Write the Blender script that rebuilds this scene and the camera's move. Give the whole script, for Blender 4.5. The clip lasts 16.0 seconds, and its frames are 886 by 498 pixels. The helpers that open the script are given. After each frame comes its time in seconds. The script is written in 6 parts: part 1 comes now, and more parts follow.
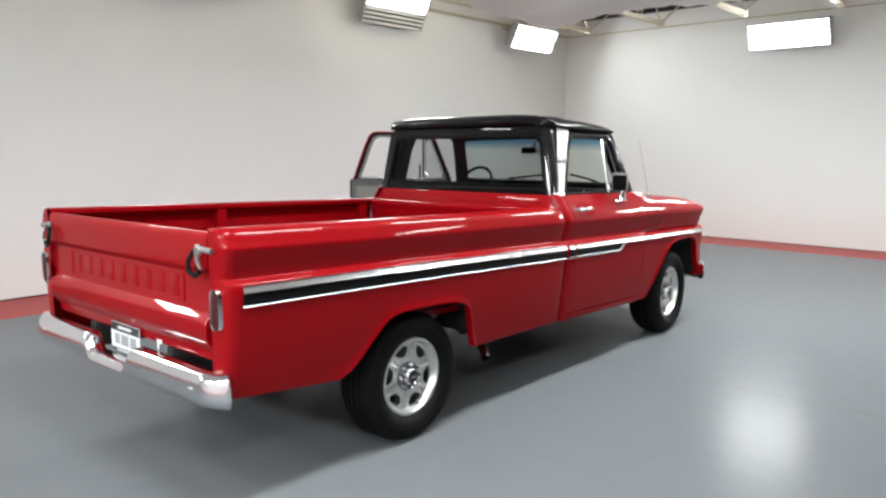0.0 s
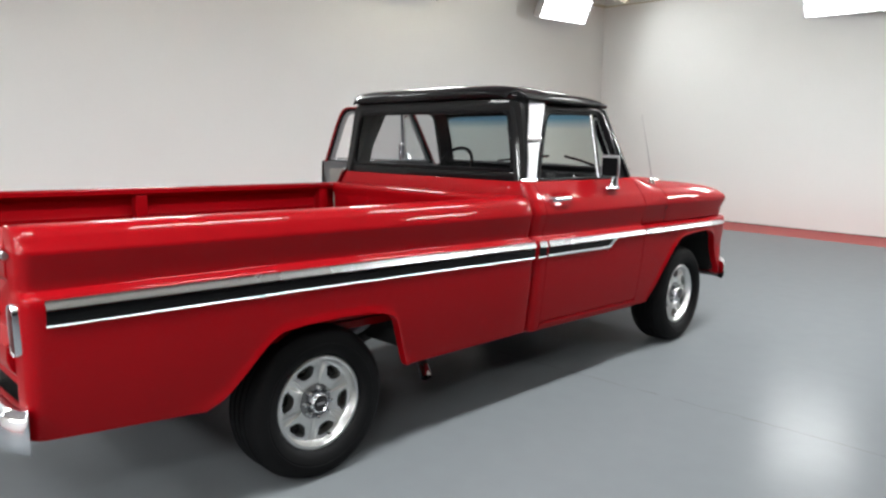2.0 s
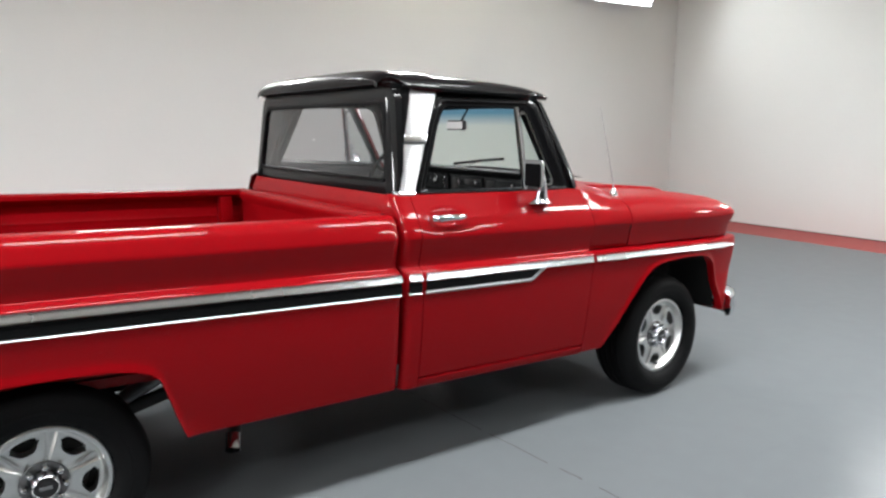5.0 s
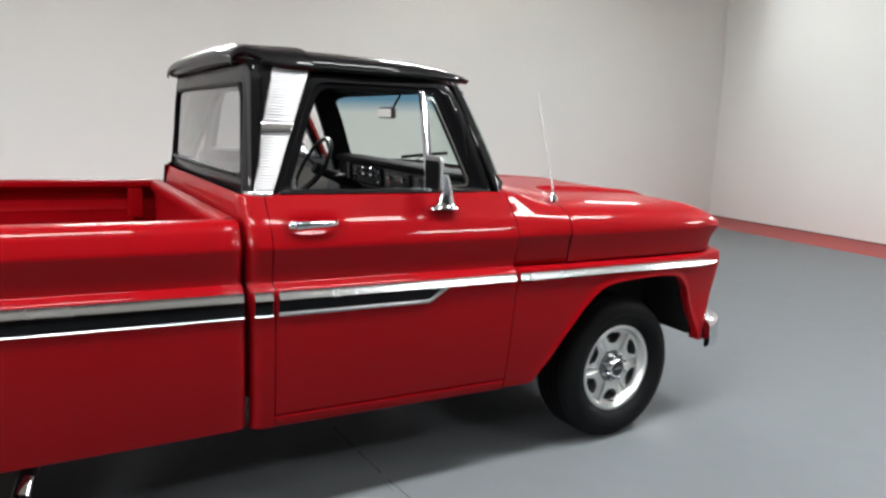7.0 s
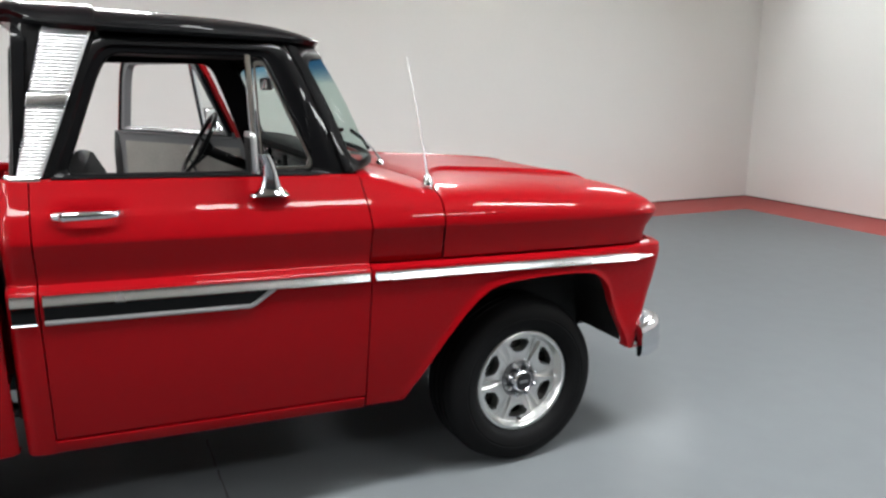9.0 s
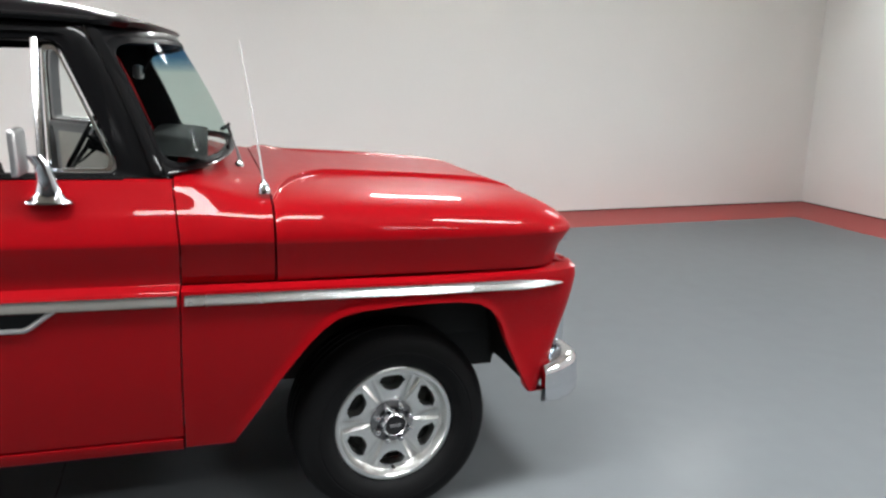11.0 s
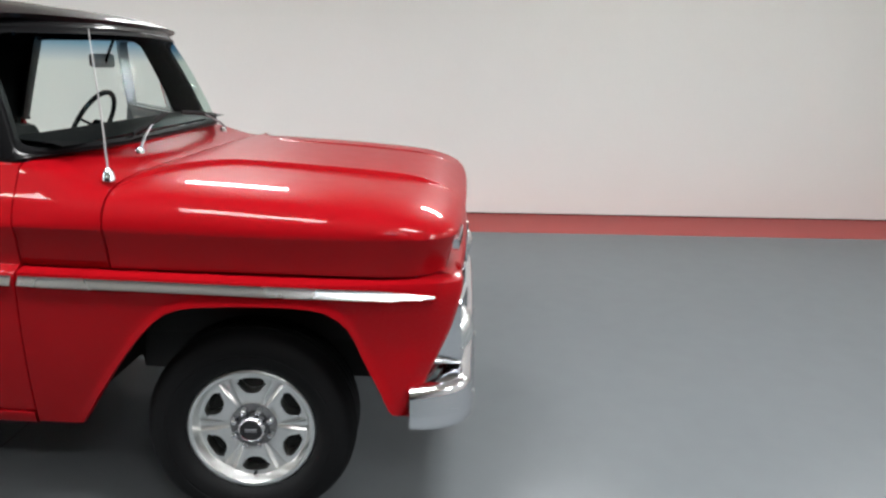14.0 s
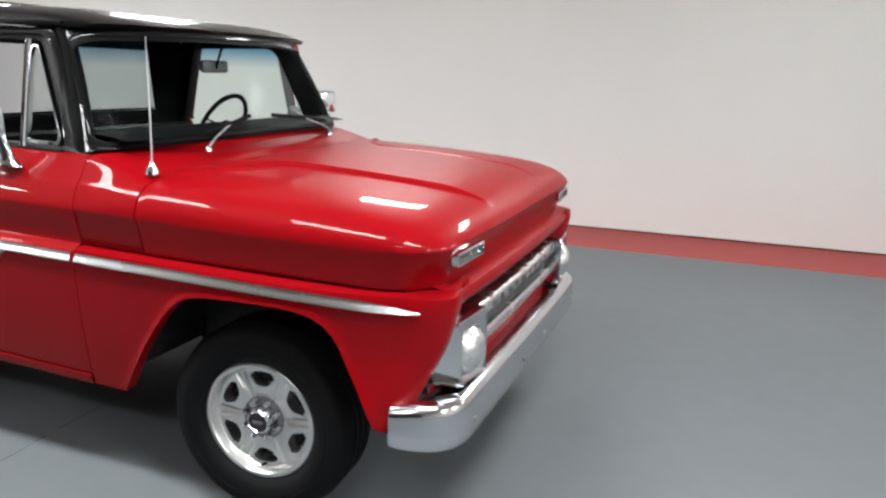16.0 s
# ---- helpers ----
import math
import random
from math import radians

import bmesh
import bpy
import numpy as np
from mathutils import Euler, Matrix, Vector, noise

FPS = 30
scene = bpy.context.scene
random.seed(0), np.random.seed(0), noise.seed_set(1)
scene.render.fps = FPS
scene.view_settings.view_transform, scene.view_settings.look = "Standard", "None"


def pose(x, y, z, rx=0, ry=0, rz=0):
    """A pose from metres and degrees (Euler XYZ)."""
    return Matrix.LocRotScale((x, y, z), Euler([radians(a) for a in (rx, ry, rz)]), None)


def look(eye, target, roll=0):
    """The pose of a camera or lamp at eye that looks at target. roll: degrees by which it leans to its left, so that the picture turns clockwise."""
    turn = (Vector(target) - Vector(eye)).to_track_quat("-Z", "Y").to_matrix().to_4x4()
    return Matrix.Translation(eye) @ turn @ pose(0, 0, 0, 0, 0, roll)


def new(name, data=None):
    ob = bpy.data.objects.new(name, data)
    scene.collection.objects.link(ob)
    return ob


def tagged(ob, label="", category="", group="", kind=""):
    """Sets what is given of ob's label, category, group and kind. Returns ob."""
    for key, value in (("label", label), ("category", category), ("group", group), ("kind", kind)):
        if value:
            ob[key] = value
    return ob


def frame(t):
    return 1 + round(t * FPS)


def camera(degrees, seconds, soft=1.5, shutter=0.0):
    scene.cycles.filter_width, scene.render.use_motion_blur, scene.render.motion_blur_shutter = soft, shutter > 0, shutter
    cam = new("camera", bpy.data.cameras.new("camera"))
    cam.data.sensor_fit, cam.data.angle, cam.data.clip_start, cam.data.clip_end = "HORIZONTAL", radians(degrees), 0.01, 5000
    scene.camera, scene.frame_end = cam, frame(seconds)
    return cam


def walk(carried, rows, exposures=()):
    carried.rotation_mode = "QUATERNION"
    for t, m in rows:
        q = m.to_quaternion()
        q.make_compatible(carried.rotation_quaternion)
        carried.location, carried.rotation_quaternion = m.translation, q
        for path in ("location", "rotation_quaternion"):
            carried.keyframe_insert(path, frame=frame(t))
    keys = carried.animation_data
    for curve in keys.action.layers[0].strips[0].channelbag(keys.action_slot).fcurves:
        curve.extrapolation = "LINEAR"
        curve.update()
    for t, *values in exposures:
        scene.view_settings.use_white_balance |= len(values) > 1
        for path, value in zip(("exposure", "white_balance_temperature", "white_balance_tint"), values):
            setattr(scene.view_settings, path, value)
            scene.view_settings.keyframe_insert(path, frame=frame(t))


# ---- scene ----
cam = camera(62.35, 16.0, 2.5)
PATH = [
    (0, (3.598, -2.767, 1.618), (2.2829, -1.2870, 1.3378), 0.22),
    (0.5, (3.645, -2.493, 1.623), (2.2863, -1.0558, 1.3300), 0.21),
    (1, (3.624, -2.256, 1.624), (2.2465, -0.8389, 1.3135), 0.31),
    (1.5, (3.553, -2.007, 1.614), (2.1658, -0.6031, 1.2903), 0.46),
    (2, (3.554, -1.751, 1.604), (2.1292, -0.3875, 1.2689), 0.25),
    (2.5, (3.589, -1.465, 1.598), (2.1190, -0.1537, 1.2543), 0.39),
    (3, (3.573, -1.212, 1.605), (2.0846, 0.0768, 1.2547), 0.63),
    (3.5, (3.562, -0.960, 1.617), (2.0524, 0.3028, 1.2620), 0.85),
    (4, (3.577, -0.715, 1.614), (2.0366, 0.5099, 1.2573), 0.65),
    (4.2, (3.604, -0.610, 1.601), (2.0467, 0.5951, 1.2485), 0.46),
    (6.3, (3.571, 0.483, 1.626), (1.8768, 1.4818, 1.2604), 0.91),
    (6.5, (3.546, 0.568, 1.618), (1.8466, 1.5564, 1.2499), 1.16),
    (7, (3.492, 0.812, 1.603), (1.7749, 1.7667, 1.2274), 1.09),
    (7.5, (3.443, 1.055, 1.607), (1.7091, 1.9712, 1.2148), 0.95),
    (8, (3.447, 1.321, 1.589), (1.6830, 2.1750, 1.1896), 0.21),
    (8.5, (3.446, 1.578, 1.582), (1.6621, 2.3788, 1.1614), -0.07),
    (9, (3.399, 1.777, 1.565), (1.6134, 2.5674, 1.1333), 0.16),
    (9.2, (3.380, 1.850, 1.567), (1.5926, 2.6308, 1.1260), 0.09),
    (11.5, (3.236, 2.921, 1.581), (1.3552, 3.4238, 1.1246), 1.12),
    (12, (3.237, 3.149, 1.589), (1.3327, 3.5497, 1.1287), 1.19),
    (12.5, (3.241, 3.401, 1.590), (1.3160, 3.6747, 1.1202), 0.96),
    (13, (3.206, 3.579, 1.590), (1.2774, 3.7732, 1.0966), 0.72),
    (13.5, (3.173, 3.765, 1.591), (1.2387, 3.8511, 1.0896), 0.68),
    (14, (3.147, 3.982, 1.576), (1.2087, 3.9178, 1.0872), 0.56),
    (14.5, (3.095, 4.227, 1.572), (1.1735, 3.9798, 1.0756), 0.25),
    (15, (3.035, 4.394, 1.561), (1.1357, 4.0060, 1.0684), 0.54),
    (15.5, (2.955, 4.543, 1.577), (1.0923, 4.0042, 1.0863), 1.05),
    (16, (2.863, 4.730, 1.573), (1.0561, 4.0140, 1.1020), 0.95),
]
walk(cam, [(t, look(eye, target, roll)) for t, eye, target, roll in PATH])

# ---- light and exposure ----
world = bpy.data.worlds.new("world")
scene.world = world
world.use_nodes = True
world.node_tree.nodes["Background"].inputs[0].default_value = (0.75, 0.8, 0.85, 1)
world.node_tree.nodes["Background"].inputs[1].default_value = 0.005
scene.view_settings.exposure = 0.24
BANK_WATTS, TUBE_GLOW = 84.0, 9.0


# ---- materials ----
def material(name):
    m = bpy.data.materials.new(name)
    m.use_nodes = True
    t = m.node_tree
    return m, t.nodes, t.links, t.nodes["Principled BSDF"]


def plain(name, colour, rough=0.5, metal=0.0, coat=0.0, bump=0.0, scale=40.0, spread=0.12, grit=0.1, coat_rough=0.03, spec=0.5):
    """Paint, metal, rubber or plastic with a mottle at two scales and a fine relief."""
    m, n, l, b = material(name)
    co = n.new("ShaderNodeTexCoord")
    big, fine = n.new("ShaderNodeTexNoise"), n.new("ShaderNodeTexNoise")
    big.inputs["Scale"].default_value, fine.inputs["Scale"].default_value = scale * 0.06, scale
    big.inputs["Detail"].default_value = fine.inputs["Detail"].default_value = 4
    l.new(co.outputs["Object"], big.inputs["Vector"])
    l.new(co.outputs["Object"], fine.inputs["Vector"])
    mix = n.new("ShaderNodeMix")
    mix.data_type = "RGBA"
    mix.inputs[6].default_value = [c * (1 - spread) for c in colour] + [1]
    mix.inputs[7].default_value = [min(1, c * (1 + spread)) for c in colour] + [1]
    add = n.new("ShaderNodeMath")
    add.operation = "MULTIPLY_ADD"
    add.inputs[1].default_value, add.inputs[2].default_value = 0.4, 0.0
    l.new(fine.outputs[0], add.inputs[0])
    both = n.new("ShaderNodeMath")
    both.operation = "MULTIPLY_ADD"
    both.inputs[1].default_value = 0.6
    l.new(big.outputs[0], both.inputs[0])
    l.new(add.outputs[0], both.inputs[2])
    l.new(both.outputs[0], mix.inputs[0])
    l.new(mix.outputs[2], b.inputs["Base Color"])
    ramp = n.new("ShaderNodeMapRange")
    ramp.inputs[3].default_value, ramp.inputs[4].default_value = rough * (1 - grit), rough * (1 + grit)
    l.new(big.outputs[0], ramp.inputs[0])
    l.new(ramp.outputs[0], b.inputs["Roughness"])
    b.inputs["Metallic"].default_value = metal
    b.inputs["Specular IOR Level"].default_value = spec
    b.inputs["Coat Weight"].default_value = coat
    b.inputs["Coat Roughness"].default_value = coat_rough
    if bump:
        bp = n.new("ShaderNodeBump")
        bp.inputs["Strength"].default_value, bp.inputs["Distance"].default_value = bump, 0.004
        l.new(fine.outputs[0], bp.inputs["Height"])
        l.new(bp.outputs[0], b.inputs["Normal"])
    return m


def glass(name, tint, gloss=1.0, band=None, rim=None):
    """Thin pane: tinted see-through with a mirror gloss; band: a blue shade band between two heights."""
    m, n, l, b = material(name)
    n.remove(b)
    see, shine, mix = n.new("ShaderNodeBsdfTransparent"), n.new("ShaderNodeBsdfGlossy"), n.new("ShaderNodeMixShader")
    see.inputs[0].default_value = [*tint, 1]
    shine.inputs["Roughness"].default_value = 0.02
    face = n.new("ShaderNodeLayerWeight")
    face.inputs[0].default_value = 0.5
    power = n.new("ShaderNodeMath")
    power.operation = "POWER"
    power.inputs[1].default_value = 4.0
    mul = n.new("ShaderNodeMath")
    mul.operation = "MULTIPLY_ADD"
    mul.inputs[1].default_value, mul.inputs[2].default_value = 0.55 * (rim or gloss), 0.05 * gloss
    l.new(face.outputs["Facing"], power.inputs[0])
    l.new(power.outputs[0], mul.inputs[0])
    l.new(mul.outputs[0], mix.inputs[0])
    l.new(see.outputs[0], mix.inputs[1])
    l.new(shine.outputs[0], mix.inputs[2])
    l.new(mix.outputs[0], n["Material Output"].inputs[0])
    if band:
        co, sep, rng, col = n.new("ShaderNodeTexCoord"), n.new("ShaderNodeSeparateXYZ"), n.new("ShaderNodeMapRange"), n.new("ShaderNodeMix")
        col.data_type = "RGBA"
        rng.inputs[1].default_value, rng.inputs[2].default_value = band
        col.inputs[6].default_value = [*tint, 1]
        col.inputs[7].default_value = (0.16, 0.36, 0.52, 1)
        l.new(co.outputs["Object"], sep.inputs[0])
        l.new(sep.outputs[2], rng.inputs[0])
        l.new(rng.outputs[0], col.inputs[0])
        l.new(col.outputs[2], see.inputs[0])
    return m


def glow(name, colour, strength):
    m, n, l, b = material(name)
    n.remove(b)
    e = n.new("ShaderNodeEmission")
    e.inputs[0].default_value, e.inputs[1].default_value = [*colour, 1], strength
    l.new(e.outputs[0], n["Material Output"].inputs[0])
    return m


def painted_floor(name, colour, rough):
    """Glossy floor paint: faint roller mottle, scuffs, dust and small chips."""
    m, n, l, b = material(name)
    co = n.new("ShaderNodeTexCoord")
    stretch = n.new("ShaderNodeMapping")
    stretch.inputs["Scale"].default_value = (1.0, 0.25, 1)
    stretch.inputs["Rotation"].default_value = (0, 0, 0.5)
    l.new(co.outputs["Object"], stretch.inputs[0])
    big, mid, fine, scuff = (n.new("ShaderNodeTexNoise") for _ in range(4))
    for tex, sc, dt in ((big, 0.35, 2), (mid, 7.0, 3), (fine, 160.0, 3), (scuff, 3.0, 8)):
        tex.inputs["Scale"].default_value, tex.inputs["Detail"].default_value = sc, dt
    for tex in (big, mid, fine):
        l.new(co.outputs["Object"], tex.inputs["Vector"])
    l.new(stretch.outputs[0], scuff.inputs["Vector"])
    ramp = n.new("ShaderNodeValToRGB")
    ramp.color_ramp.elements[0].position, ramp.color_ramp.elements[1].position = 0.3, 0.72
    ramp.color_ramp.elements[0].color = [c * 0.96 for c in colour] + [1]
    ramp.color_ramp.elements[1].color = [c * 1.04 for c in colour] + [1]
    mean = n.new("ShaderNodeMath")
    mean.operation = "MULTIPLY_ADD"
    mean.inputs[1].default_value = 0.45
    half = n.new("ShaderNodeMath")
    half.operation = "MULTIPLY"
    half.inputs[1].default_value = 0.55
    l.new(big.outputs[0], half.inputs[0])
    l.new(mid.outputs[0], mean.inputs[0])
    l.new(half.outputs[0], mean.inputs[2])
    l.new(mean.outputs[0], ramp.inputs[0])
    cut = n.new("ShaderNodeMapRange")
    cut.inputs[1].default_value, cut.inputs[2].default_value = 0.66, 0.80
    cut.inputs[4].default_value = 0.16
    l.new(scuff.outputs[0], cut.inputs[0])
    mix = n.new("ShaderNodeMix")
    mix.data_type = "RGBA"
    mix.inputs[7].default_value = [c * 0.62 for c in colour] + [1]
    l.new(cut.outputs[0], mix.inputs[0])
    l.new(ramp.outputs[0], mix.inputs[6])
    l.new(mix.outputs[2], b.inputs["Base Color"])
    rr = n.new("ShaderNodeMapRange")
    rr.inputs[3].default_value, rr.inputs[4].default_value = rough * 0.92, rough * 1.08
    l.new(mid.outputs[0], rr.inputs[0])
    l.new(rr.outputs[0], b.inputs["Roughness"])
    b.inputs["Specular IOR Level"].default_value = 0.016
    bp = n.new("ShaderNodeBump")
    bp.inputs["Strength"].default_value, bp.inputs["Distance"].default_value = 0.30, 0.003
    l.new(mid.outputs[0], bp.inputs["Height"])
    bp2 = n.new("ShaderNodeBump")
    bp2.inputs["Strength"].default_value, bp2.inputs["Distance"].default_value = 0.05, 0.001
    l.new(fine.outputs[0], bp2.inputs["Height"])
    l.new(bp.outputs[0], bp2.inputs["Normal"])
    l.new(bp2.outputs[0], b.inputs["Normal"])
    return m


RED = plain("red_paint", (0.235, 0.0020, 0.0046), 0.42, coat=0.29, spread=0.03, scale=300, coat_rough=0.02, spec=0.02)
BLACK = plain("black_paint", (0.003, 0.003, 0.0035), 0.4, coat=0.34, spread=0.1, scale=200, coat_rough=0.02, spec=0.05)
STRIPE = plain("black_stripe", (0.004, 0.004, 0.0045), 0.4, coat=0.3, scale=120, spec=0.05, coat_rough=0.02)
CHROME = plain("chrome", (0.72, 0.73, 0.76), 0.10, metal=1.0, spread=0.03, grit=0.4, scale=60)
BRIGHT = plain("bright_trim", (0.68, 0.68, 0.69), 0.27, metal=1.0, spread=0.03, grit=0.08, scale=90)
SATIN = plain("satin_trim", (0.50, 0.50, 0.51), 0.42, metal=1.0, spread=0.04, grit=0.1, scale=90)
RIBBED = plain("ribbed_alloy", (0.63, 0.63, 0.64), 0.40, metal=0.95, spread=0.05, grit=0.2, scale=90)
ALLOY = plain("polished_alloy", (0.77, 0.77, 0.76), 0.33, metal=1.0, spread=0.08, grit=0.3, scale=90, bump=0.03)
RUBBER = plain("tyre_rubber", (0.0045, 0.0045, 0.005), 0.65, spec=0.12, spread=0.25, bump=0.15, scale=90)
GASKET = plain("window_rubber", (0.003, 0.003, 0.0035), 0.5, spec=0.05, spread=0.15, scale=60)
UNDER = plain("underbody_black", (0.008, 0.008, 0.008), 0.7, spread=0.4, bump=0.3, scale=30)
STEEL = plain("grey_steel", (0.25, 0.25, 0.26), 0.45, metal=0.8, spread=0.3, bump=0.15, scale=40)
DASHGREY = plain("dark_grey_dash_paint", (0.022, 0.023, 0.024), 0.45, spec=0.2, spread=0.15, bump=0.08, scale=120)
TRIMGREY = plain("grey_interior_paint", (0.15, 0.155, 0.16), 0.45, spread=0.1, bump=0.05, scale=120)
DARKTRIM = plain("dark_interior_vinyl", (0.006, 0.006, 0.0065), 0.6, spec=0.04, spread=0.2, bump=0.2, scale=220)
CARD = plain("door_card_grey", (0.22, 0.212, 0.195), 0.8, spread=0.35, bump=0.15, scale=90)
DIALFACE = plain("pale_dial_face", (0.55, 0.55, 0.54), 0.3, coat=0.5, scale=200)
DIAL = plain("dark_glass", (0.02, 0.02, 0.02), 0.3, coat=0.8, scale=200)
WHITE = plain("white_paint", (0.75, 0.75, 0.73), 0.5, spread=0.04, scale=60)
LENS_RED = plain("dark_red_lens", (0.055, 0.014, 0.014), 0.4, spec=0.08, spread=0.2, scale=300, bump=0.1)
LENS_CLEAR = plain("headlamp_glass", (0.62, 0.64, 0.64), 0.14, coat=1.0, metal=0.8, spread=0.15, scale=160, bump=0.4)
AMBER = plain("parking_lamp_glass", (0.06, 0.06, 0.058), 0.2, coat=0.4, metal=0.2, spread=0.2, scale=300, bump=0.4)
PAPER = plain("plate_white", (0.72, 0.73, 0.74), 0.4, spread=0.03)
INK = plain("plate_black", (0.012, 0.012, 0.014), 0.4)
GREYINK = plain("plate_grey", (0.25, 0.26, 0.27), 0.4)
GLASS = glass("clear_glass", (0.90, 0.94, 0.92), 0.025)
SCREEN = glass("windscreen_glass", (0.74, 0.83, 0.80), 0.012, band=(1.575, 1.65), rim=0.12)
SMOKED = glass("grey_tinted_glass", (0.55, 0.56, 0.58), 0.06, rim=2.6)
MIRROR = plain("mirror_silver", (0.85, 0.86, 0.87), 0.02, metal=1.0, spread=0.01)
FLOOR = painted_floor("grey_floor_paint", (0.144, 0.155, 0.164), 0.23)
BORDER = painted_floor("red_floor_paint", (0.36, 0.070, 0.066), 0.32)
WALL = plain("white_wall_paint", (0.85, 0.86, 0.848), 0.6, spread=0.025, bump=0.06, scale=25, spec=0.2)
DARKWALL = plain("dark_grey_wall_paint", (0.07, 0.07, 0.072), 0.8, spread=0.08, bump=0.06, scale=25, spec=0.1)
CEILING = plain("ceiling_white", (0.66, 0.63, 0.55), 0.8, spread=0.06, bump=0.1, scale=20)
JOIST = plain("cream_joist_paint", (0.55, 0.50, 0.38), 0.5, spread=0.12, scale=20)
CLOTH = plain("white_cloth", (0.80, 0.80, 0.78), 0.9, spread=0.04, bump=0.3, scale=60)
HOUSING = plain("lamp_housing_dark", (0.06, 0.06, 0.065), 0.5, scale=30)
LOUVRE = plain("lamp_housing_grey", (0.45, 0.46, 0.48), 0.35, metal=0.5, scale=30)
TUBE = glow("lit_tube", (0.98, 1.0, 0.985), TUBE_GLOW)
JOINT = plain("floor_joint", (0.035, 0.036, 0.038), 0.7, spread=0.3, scale=20)


# ---- mesh tools ----
def link(name, bm, mat, parent=None, label="", sharp=38, smooth=True):
    bmesh.ops.remove_doubles(bm, verts=bm.verts, dist=1e-5)
    bmesh.ops.recalc_face_normals(bm, faces=bm.faces)
    me = bpy.data.meshes.new(name)
    bm.to_mesh(me)
    bm.free()
    me.materials.append(mat)
    if smooth:
        me.shade_smooth()
        me.set_sharp_from_angle(angle=radians(sharp))
    ob = new(name, me)
    if parent:
        ob.parent = parent
    if label:
        ob["label"] = label
    return ob


RAKE = 0.028
LEAN = 0.0125  # the bed hangs a little lower on the driver's side
ALONG = [(-1.30, -1.305), (-1.06, -1.085), (0.492, 0.485), (1.378, 1.415), (1.42, 1.436), (1.54, 1.522), (2.555, 2.563), (3.865, 3.884), (4.2, 4.22)]


def along(y):
    """Place along the vehicle of a panel station."""
    for (a, p), (b, q) in zip(ALONG, ALONG[1:]):
        if y <= b:
            break
    return p + (q - p) * (y - a) / (b - a)


DOOR_LINE = [(0.45, -0.015), (0.75, -0.006), (0.96, 0.004), (1.12, 0.013), (1.20, 0.010), (1.30, 0.002), (1.40, 0.0)]


def part(name, bm, mat, parent, label="", rake=True, xf=None, sharp=38):
    """One mesh under a thing or part. The body sits nose-down on its wheels; xf: a turn applied after that."""
    if rake:
        for v in bm.verts:
            x, y, z = v.co
            # the glasshouse and bonnet sit a little lower than the belt line would put them
            low = curve([(1.235, 0.0), (1.34, 0.018), (1.72, 0.010), (2.0, 0.010)], z)
            # the leading door gap is bowed
            bow = curve(DOOR_LINE, z) * max(0.0, 1 - abs(y - 2.555) / 0.28)
            v.co.y = along(y) + bow
            v.co.z = z - low + 0.008 - RAKE * y - LEAN * (0.98 - x) * curve([(1.38, 1.0), (1.50, 0.7), (2.5, 0.25), (4.0, 0.0)], y)
    if xf is not None:
        bmesh.ops.transform(bm, matrix=xf, verts=bm.verts)
    return link(name, bm, mat, parent, label, sharp)


def grid(bm, rows, wrap=False):
    vs = [[bm.verts.new(p) for p in r] for r in rows]
    for a, b in zip(vs, vs[1:]):
        m = len(a)
        for i in range(m if wrap else m - 1):
            j = (i + 1) % m
            try:
                bm.faces.new((a[i], a[j], b[j], b[i]))
            except ValueError:
                pass
    return vs


def loft(bm, rings, caps=True):
    vs = grid(bm, rings, True)
    if caps:
        for r in (vs[0], vs[-1]):
            try:
                bm.faces.new(r)
            except ValueError:
                pass
    return vs


def box(bm, x0, x1, y0, y1, z0, z1, bevel=0.0, seg=2):
    vs = [bm.verts.new((x, y, z)) for x in (x0, x1) for y in (y0, y1) for z in (z0, z1)]
    fs = [bm.faces.new([vs[i] for i in q]) for q in ((0, 1, 3, 2), (4, 6, 7, 5), (0, 4, 5, 1), (2, 3, 7, 6), (0, 2, 6, 4), (1, 5, 7, 3))]
    if bevel:
        es = list({e for f in fs for e in f.edges})
        bmesh.ops.bevel(bm, geom=es, offset=bevel, segments=seg, affect="EDGES", profile=0.5)
    return vs


def tube(bm, pts, r, n=8, caps=True, flat=1.0):
    """A round (or flattened) bar along points; r may be one radius or a list."""
    pts = [Vector(p) for p in pts]
    rs = r if isinstance(r, (list, tuple)) else [r] * len(pts)
    rings, side = [], None
    for i, p in enumerate(pts):
        d = (pts[min(i + 1, len(pts) - 1)] - pts[max(i - 1, 0)]).normalized()
        if side is None:
            side = d.orthogonal().normalized() if abs(d.z) > 0.95 else d.cross(Vector((0, 0, 1))).normalized()
        side = (side - d * side.dot(d)).normalized()
        up = d.cross(side)
        rings.append([p + (side * math.cos(a) + up * math.sin(a) * flat) * rs[i] for a in (2 * math.pi * k / n for k in range(n))])
    loft(bm, rings, caps)


def lathe(bm, prof, centre, n=48, axis="x", sgn=1, caps=False):
    """A turned shape: prof holds (along, radius) pairs about an axis through centre."""
    cx, cy, cz = centre
    rings = []
    for a, r in prof:
        ring = []
        for k in range(n):
            t = 2 * math.pi * k / n
            u, v = r * math.cos(t), r * math.sin(t)
            ring.append((cx + sgn * a, cy + u, cz + v) if axis == "x" else (cx + u, cy + sgn * a, cz + v) if axis == "y" else (cx + u, cy + v, cz + sgn * a))
        rings.append(ring)
    loft(bm, rings, caps)


